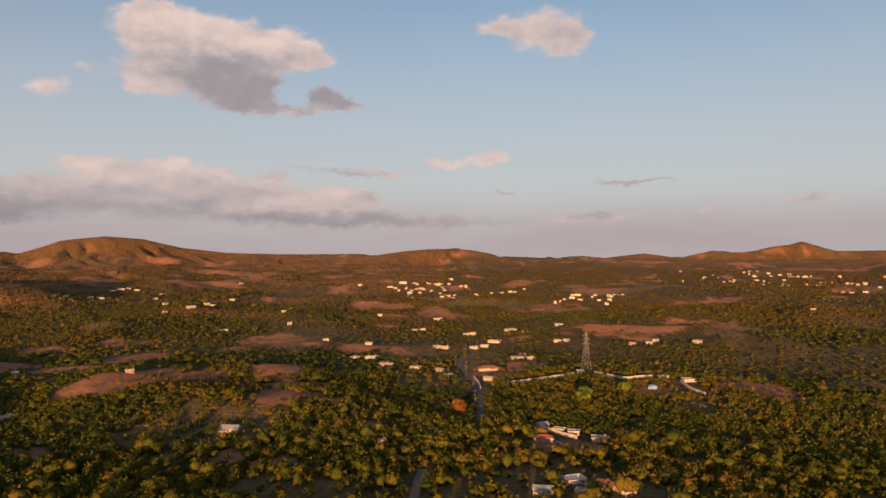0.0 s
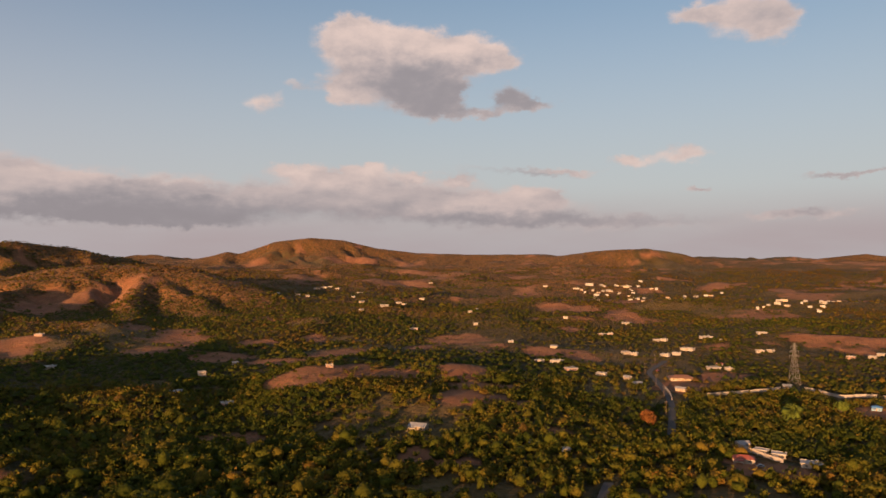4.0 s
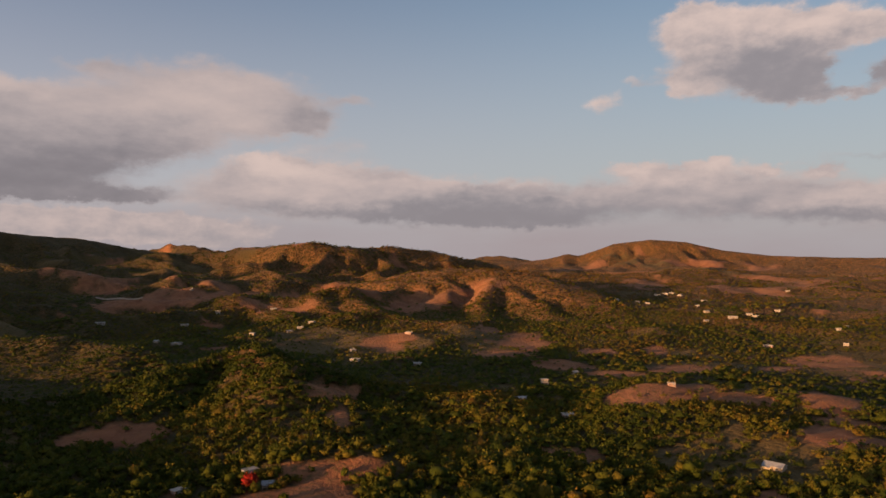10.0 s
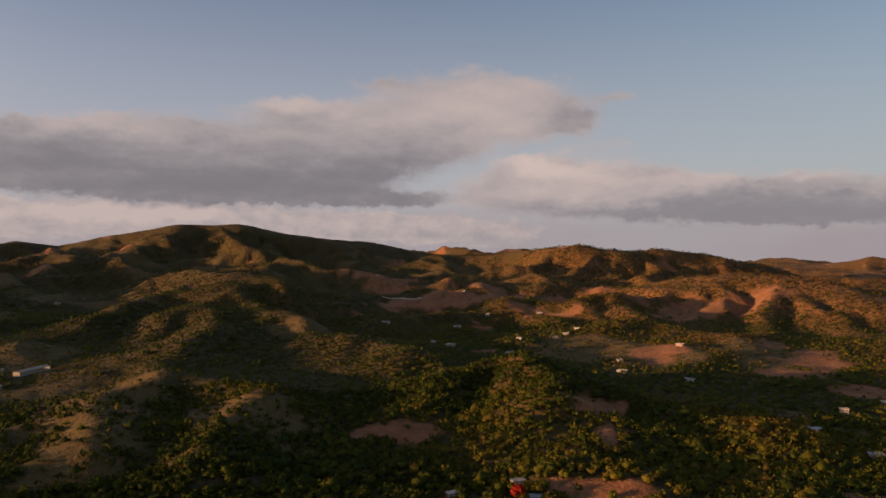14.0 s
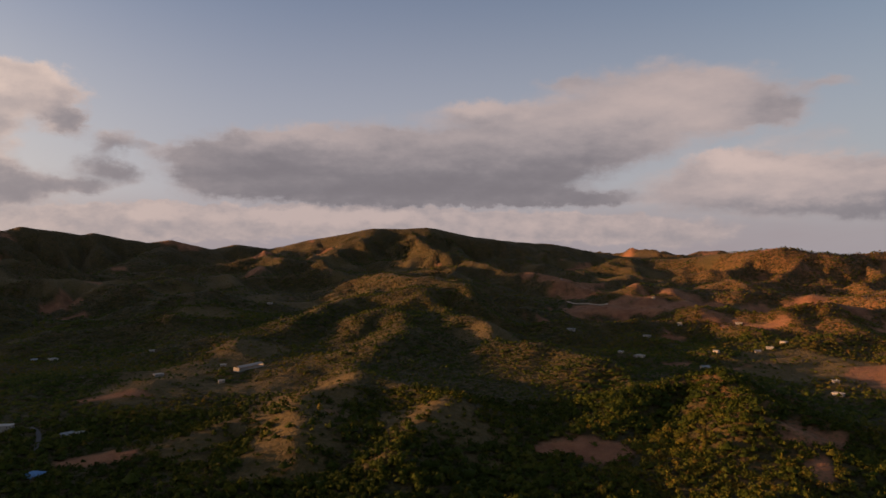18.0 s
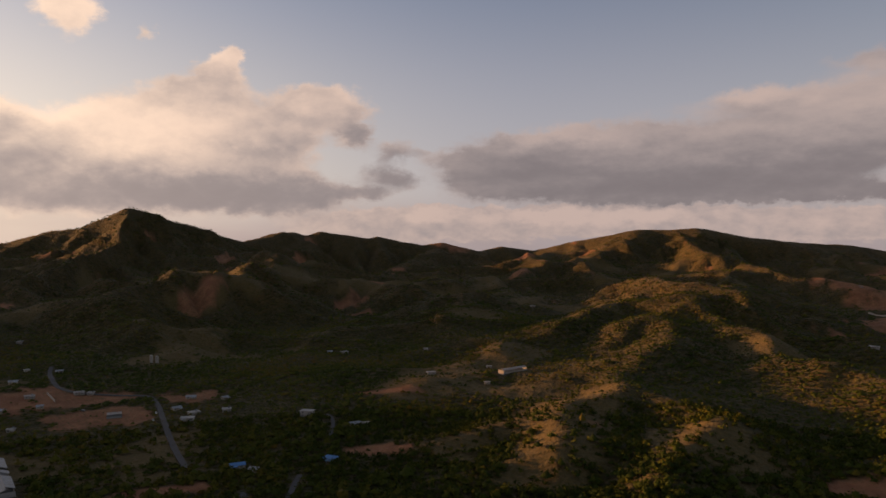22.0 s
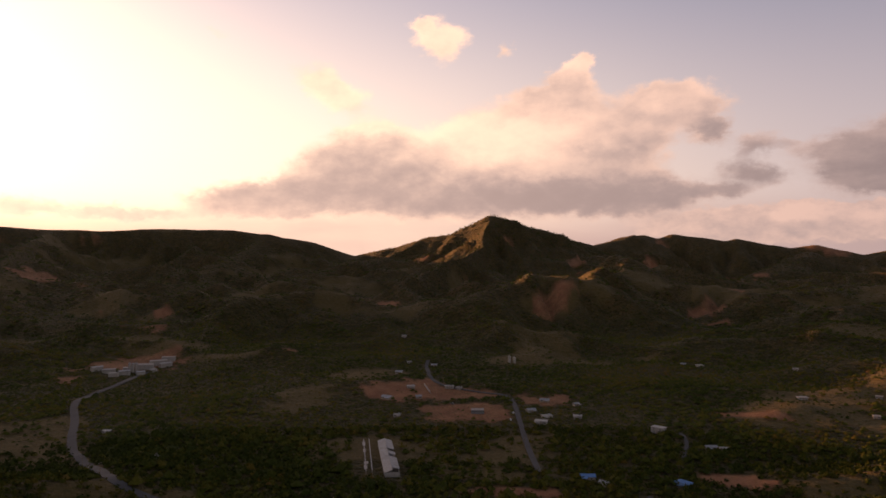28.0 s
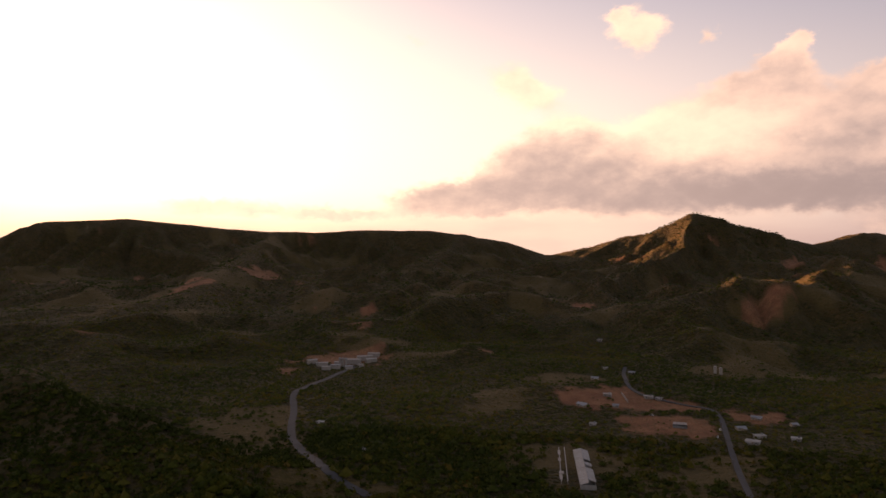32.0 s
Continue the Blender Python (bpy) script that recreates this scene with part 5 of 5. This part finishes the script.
def pylon(x, y, height=35.0):
    root = new("power_pylon")
    root.matrix_basis = pose(x, y, float(land(x, y)) - 0.4, 0, 0, 20)
    half = lambda z: 3.2 * (1 - z / height) ** 1.25 + 0.45
    corners = ((-1, -1), (1, -1), (1, 1), (-1, 1))
    levels = [0, 6, 11.5, 16.5, 21, 25, 28.5, 31.5, height]
    for cx, cy in corners:
        bm = bmesh.new()
        for a, b in zip(levels, levels[1:]):
            bar(bm, (cx * half(a), cy * half(a), a), (cx * half(b), cy * half(b), b), 0.12)
        part("leg", bm, STEEL, root)
    for i in range(4):
        (ax, ay), (bx, by) = corners[i], corners[(i + 1) % 4]
        for a, b in zip(levels, levels[1:]):
            bm = bmesh.new()
            bar(bm, (ax * half(a), ay * half(a), a), (bx * half(b), by * half(b), b), 0.055)
            bar(bm, (bx * half(a), by * half(a), a), (ax * half(b), ay * half(b), b), 0.055)
            bar(bm, (ax * half(b), ay * half(b), b), (bx * half(b), by * half(b), b), 0.055)
            part("brace", bm, STEEL, root)
    for z, l in ((24, 4.2), (28, 3.6), (32, 3.0)):
        bm = bmesh.new()
        for s in (-1, 1):
            for cy in (-1, 1):
                bar(bm, (s * half(z), cy * half(z), z), (s * l, 0, z + 0.4), 0.09)
                bar(bm, (s * half(z + 1.5), cy * half(z + 1.5), z + 1.5), (s * l, 0, z + 0.4), 0.07)
            bar(bm, (s * l, 0, z + 0.4), (s * l, 0, z - 1.3), 0.12)
        part("crossarm", bm, STEEL, root)
    tagged(root, "tall grey steel lattice power pylon above the trees", "pylon")


pylon(*PYLON)


def long_building(name, label, a, b, width, height, roofing, walls, panels, damaged=False):
    """A long low building between two places, with a roof of separate panels and open bays."""
    a, b = Vector((*a, 0)), Vector((*b, 0))
    mid, l = (a + b) / 2, (b - a).length
    root = new(name)
    z = max(float(land(*p[:2])) for p in (a, mid, b))
    root.matrix_basis = pose(mid.x, mid.y, z + 0.2, 0, 0, math.degrees(math.atan2(b.y - a.y, b.x - a.x)))
    w = width / 2
    part("foundation", boxes((-l / 2, l / 2, -w, w, -4, 0)), CONCRETE, root)
    for s in (-1, 1):
        part("side_wall", boxes((-l / 2, l / 2, s * w - 0.1, s * w + 0.1, 0, height * 0.45)), walls, root)
        part("end_wall", boxes((s * (l / 2 - 0.1) - 0.1, s * (l / 2 - 0.1) + 0.1, -w + 0.1, w - 0.1, 0, height)), walls, root)
    n = panels
    rng = random.Random(4)
    for i in range(n + 1):
        px = -l / 2 + 0.3 + i * (l - 0.6) / n
        for s in (-1, 1):
            part("post", boxes((px - 0.12, px + 0.12, s * (w - 0.25) - 0.12, s * (w - 0.25) + 0.12, 0, height)), CONCRETE, root)
    rise = width * 0.16
    for i in range(n):
        x0, x1 = -l / 2 + i * l / n + 0.06, -l / 2 + (i + 1) * l / n - 0.06
        for s in (-1, 1):
            if damaged and s == -1 and rng.random() < 0.25:
                continue
            bm = bmesh.new()
            lift = rng.uniform(0, 0.12)
            v = [bm.verts.new(p) for p in ((x0, 0, height + rise + lift), (x1, 0, height + rise + lift), (x1, s * (w + 0.5), height - 0.1 + lift), (x0, s * (w + 0.5), height - 0.1 + lift))]
            f = bm.faces.new(v)
            e = bmesh.ops.extrude_face_region(bm, geom=[f])
            bmesh.ops.translate(bm, verts=[g for g in e["geom"] if isinstance(g, bmesh.types.BMVert)], vec=(0, 0, 0.1))
            bmesh.ops.recalc_face_normals(bm, faces=bm.faces)
            part("roof_panel", bm, roofing, root)
    part("ridge_cap", boxes((-l / 2, l / 2, -0.25, 0.25, height + rise + 0.16, height + rise + 0.24)), roofing, root)
    return tagged(root, label, "barn")


long_building("poultry_shed", "long white-roofed farm shed with missing roof panels", SHED_NEAR, SHED_FAR, 10.5, 3.2, SLAB, WHITE, 12, True)
long_building("barn", "long white barn on a grassy spur", BARN_A, BARN_B, 8.0, 3.4, WHITE, WHITE, 6)
long_building("metal_barn", "low metal-roofed barn with a white roof on red earth", METAL_A, METAL_B, 7.0, 3.0, WHITE, ZINC, 4)


def ruined_rack(a, b):
    """What is left of a second shed: a row of posts with a beam and a few sheets."""
    a, b = Vector((*a, 0)), Vector((*b, 0))
    l, root = (b - a).length, new("shed_frame")
    z = max(float(land(*p[:2])) for p in (a, (a + b) / 2, b))
    m = (a + b) / 2
    root.matrix_basis = pose(m.x, m.y, z, 0, 0, math.degrees(math.atan2(b.y - a.y, b.x - a.x)))
    for s in (-3.2, 1.2):
        part("beam", boxes((-l / 2, l / 2, s - 0.3, s + 0.3, 2.6, 2.8)), SLAB, root)
        for i in range(15):
            px = -l / 2 + 0.5 + i * (l - 1) / 14
            part("post", boxes((px - 0.15, px + 0.15, s - 0.15, s + 0.15, -3.5, 2.6)), CONCRETE, root)
    for px, w in ((-l * 0.4, 5.0), (-l * 0.28, 3.0), (l * 0.1, 4.0), (l * 0.33, 6.0)):
        part("roof_sheet", boxes((px - w, px + w, -1.0 if w < 4 else 0.2, 2.4, 2.8, 2.9)), WHITE, root)
    return tagged(root, "frame of a ruined white farm shed, posts and beams", "shed")


ruined_rack(RACK_NEAR, RACK_FAR)


def tank(x, y, r, h):
    root = new("water_tank")
    root.matrix_basis = pose(x, y, float(land(x, y)), 0, 0, 0)
    bm = bmesh.new()
    bmesh.ops.create_cone(bm, segments=24, radius1=r, radius2=r, depth=h + 2, cap_ends=True, matrix=Matrix.Translation((0, 0, h / 2 - 1)))
    part("shell", bm, WHITE, root)
    bm = bmesh.new()
    bmesh.ops.create_cone(bm, segments=24, radius1=r + 0.1, radius2=0.3, depth=0.8, cap_ends=True, matrix=Matrix.Translation((0, 0, h + 0.4)))
    part("lid", bm, SLAB, root)
    bm = bmesh.new()
    for s in (-0.2, 0.2):
        bar(bm, (s, -r - 0.12, 0), (s, -r - 0.12, h), 0.04)
    for i in range(int(h / 0.5)):
        bar(bm, (-0.2, -r - 0.12, 0.3 + 0.5 * i), (0.2, -r - 0.12, 0.3 + 0.5 * i), 0.03)
    part("ladder", bm, STEEL, root)
    return tagged(root, "tall white cylindrical water tank on a grassy hill", "tank", "pair of water tanks")


tank(TANKS[0], TANKS[1], 1.9, 8.5)
tank(TANKS[0] - 3.8, TANKS[1] + 5.4, 2.0, 8.0)


def works():
    """The white works at the head of the western road."""
    rng = random.Random(12)
    a, b = Vector((*PLANT_A, 0)), Vector((*PLANT_B, 0))
    view = a.normalized()
    side = Vector((-view.y, view.x, 0))
    for i, (u, v, w, d, h) in enumerate(((-16, 0, 18, 10, 5), (2, 12, 22, 9, 5), (-4, -14, 15, 8, 4), (16, 32, 18, 9, 5), (-20, 26, 14, 10, 5), (-34, -6, 14, 9, 4),
                                         (-42, 40, 26, 12, 6), (-58, 66, 30, 10, 6), (-66, 48, 22, 9, 5), (-72, 82, 24, 9, 5), (-50, 8, 10, 7, 4))):
        p = a + view * v + side * u
        root = new("warehouse")
        w, d = 0.72 * w, 0.8 * d
        root.matrix_basis = pose(p.x, p.y, float(land(p.x, p.y)) + 0.3, 0, 0, math.degrees(math.atan2(view.y, view.x)) + 90 + rng.uniform(-25, 25))
        part("wall", boxes((-w / 2, w / 2, -d / 2, d / 2, -3, h)), WHITE, root)
        part("roof", gable(w, d, h, 0.12 * d), rng.choice((WHITE, SLAB, ZINC)), root)
        part("loading_door", boxes((-2, 2, -d / 2 - 0.06, -d / 2 + 0.02, 0, 3.4)), ZINC, root)
        for sx in (-0.35, 0.35):
            put_window(root, sx * w, -d / 2 - 0.03, h * 0.6, 0)
        tagged(root, "white industrial building with a low pitched roof", "warehouse", "buildings of the works")
    for u, v in ((-30, 12), (-26, 14), (-22, 16)):
        p = a + view * v + side * u
        root = new("silo")
        root.matrix_basis = pose(p.x, p.y, float(land(p.x, p.y)), 0, 0, 0)
        bm = bmesh.new()
        bmesh.ops.create_cone(bm, segments=20, radius1=1.8, radius2=1.8, depth=14, cap_ends=True, matrix=Matrix.Translation((0, 0, 5)))
        part("shell", bm, WHITE, root)
        bm = bmesh.new()
        bmesh.ops.create_cone(bm, segments=20, radius1=1.85, radius2=0.3, depth=1.4, cap_ends=True, matrix=Matrix.Translation((0, 0, 12.7)))
        part("cap", bm, ZINC, root)
        tagged(root, "slim white silo beside the works", "silo", "silos of the works")


works()


# ---- cars and single trees ----
def car(x, y, turn, mat, label):
    root = new("car")
    root.matrix_basis = pose(x, y, float(land(x, y)) + 0.42, 0, 0, turn)
    bm = boxes((-2.1, 2.1, -0.85, 0.85, 0.25, 0.85))
    bmesh.ops.bevel(bm, geom=bm.edges[:], offset=0.14, segments=2, affect="EDGES")
    body = part("body", bm, mat, root)
    bm = boxes((-1.3, 0.9, -0.75, 0.75, 0.85, 1.45))
    for v in bm.verts:
        if v.co.z > 1.2:
            v.co.x *= 0.72
            v.co.y *= 0.86
    part("cabin", bm, DARK, body, "dark glazed cabin")
    part("roof", boxes((-0.9, 0.6, -0.62, 0.62, 1.452, 1.50)), mat, body)
    for px in (-1.3, 1.3):
        for py in (-0.8, 0.8):
            bm = bmesh.new()
            bmesh.ops.create_cone(bm, segments=14, radius1=0.33, radius2=0.33, depth=0.22, cap_ends=True, matrix=Matrix.Translation((px, py, 0.33)) @ Matrix.Rotation(math.pi / 2, 4, "X"))
            part("wheel", bm, RUBBER, root)
    return tagged(root, label, "car", "parked cars")


CAR_WHITE = paint("white_car_paint", (0.75, 0.75, 0.74), 0.3, 0.1)
CAR_RED = paint("red_car_paint", (0.35, 0.04, 0.03), 0.3, 0.1)
CAR_GREY = paint("grey_car_paint", (0.22, 0.23, 0.25), 0.3, 0.1)
for x, y, turn, mat, label in ((-595, -352, 40, "white", "white car parked beside the village road"), (-571, -340, 30, "white", "white pickup-sized car on the village road verge"),
                               (-588, -420, 80, "grey", "grey car parked on red earth"), (12, 600, 70, "white", "white car parked under the road wall"),
                               (24, 690, 60, "red", "red car on the roadside"), (66, 404, 10, "grey", "grey car in the yard of a house")):
    car(x, y, turn, {"white": CAR_WHITE, "red": CAR_RED, "grey": CAR_GREY}[mat], label)

RED_LEAVES = leaf_material("flame_tree_flowers", [(0.24, 0.015, 0.010), (0.30, 0.02, 0.012), (0.18, 0.03, 0.012)])
ORANGE_LEAVES = leaf_material("rust_orange_leaves", [(0.12, 0.05, 0.015), (0.16, 0.06, 0.018), (0.10, 0.05, 0.015)])
LIME_LEAVES = leaf_material("fresh_green_leaves", [(0.055, 0.08, 0.012), (0.085, 0.11, 0.016), (0.10, 0.11, 0.022)])
for n, (spot, s, mat, label) in enumerate(((RED_TREE, 4.0, RED_LEAVES, "flame tree covered in bright red blossom beside a house"), (ORANGE_TREE, 5.0, ORANGE_LEAVES, "tree with rusty orange leaves by the road"),
                                           (LIME_TREE, 4.6, LIME_LEAVES, "round fresh-green tree on the slope below a yard"), (LIME_TREE2, 5.2, LIME_LEAVES, "tall fresh-green tree below the pylon"),
                                           ((LIME_TREE2[0] - 4, LIME_TREE2[1] - 14), 4.4, LIME_LEAVES, "spreading fresh-green tree below the pylon"))):
    ob = tree("tree", label, 60 + n, s, 1.1, 0.5, 320, 0.45, mat)
    ob.matrix_basis = pose(*spot, float(land(*spot)))
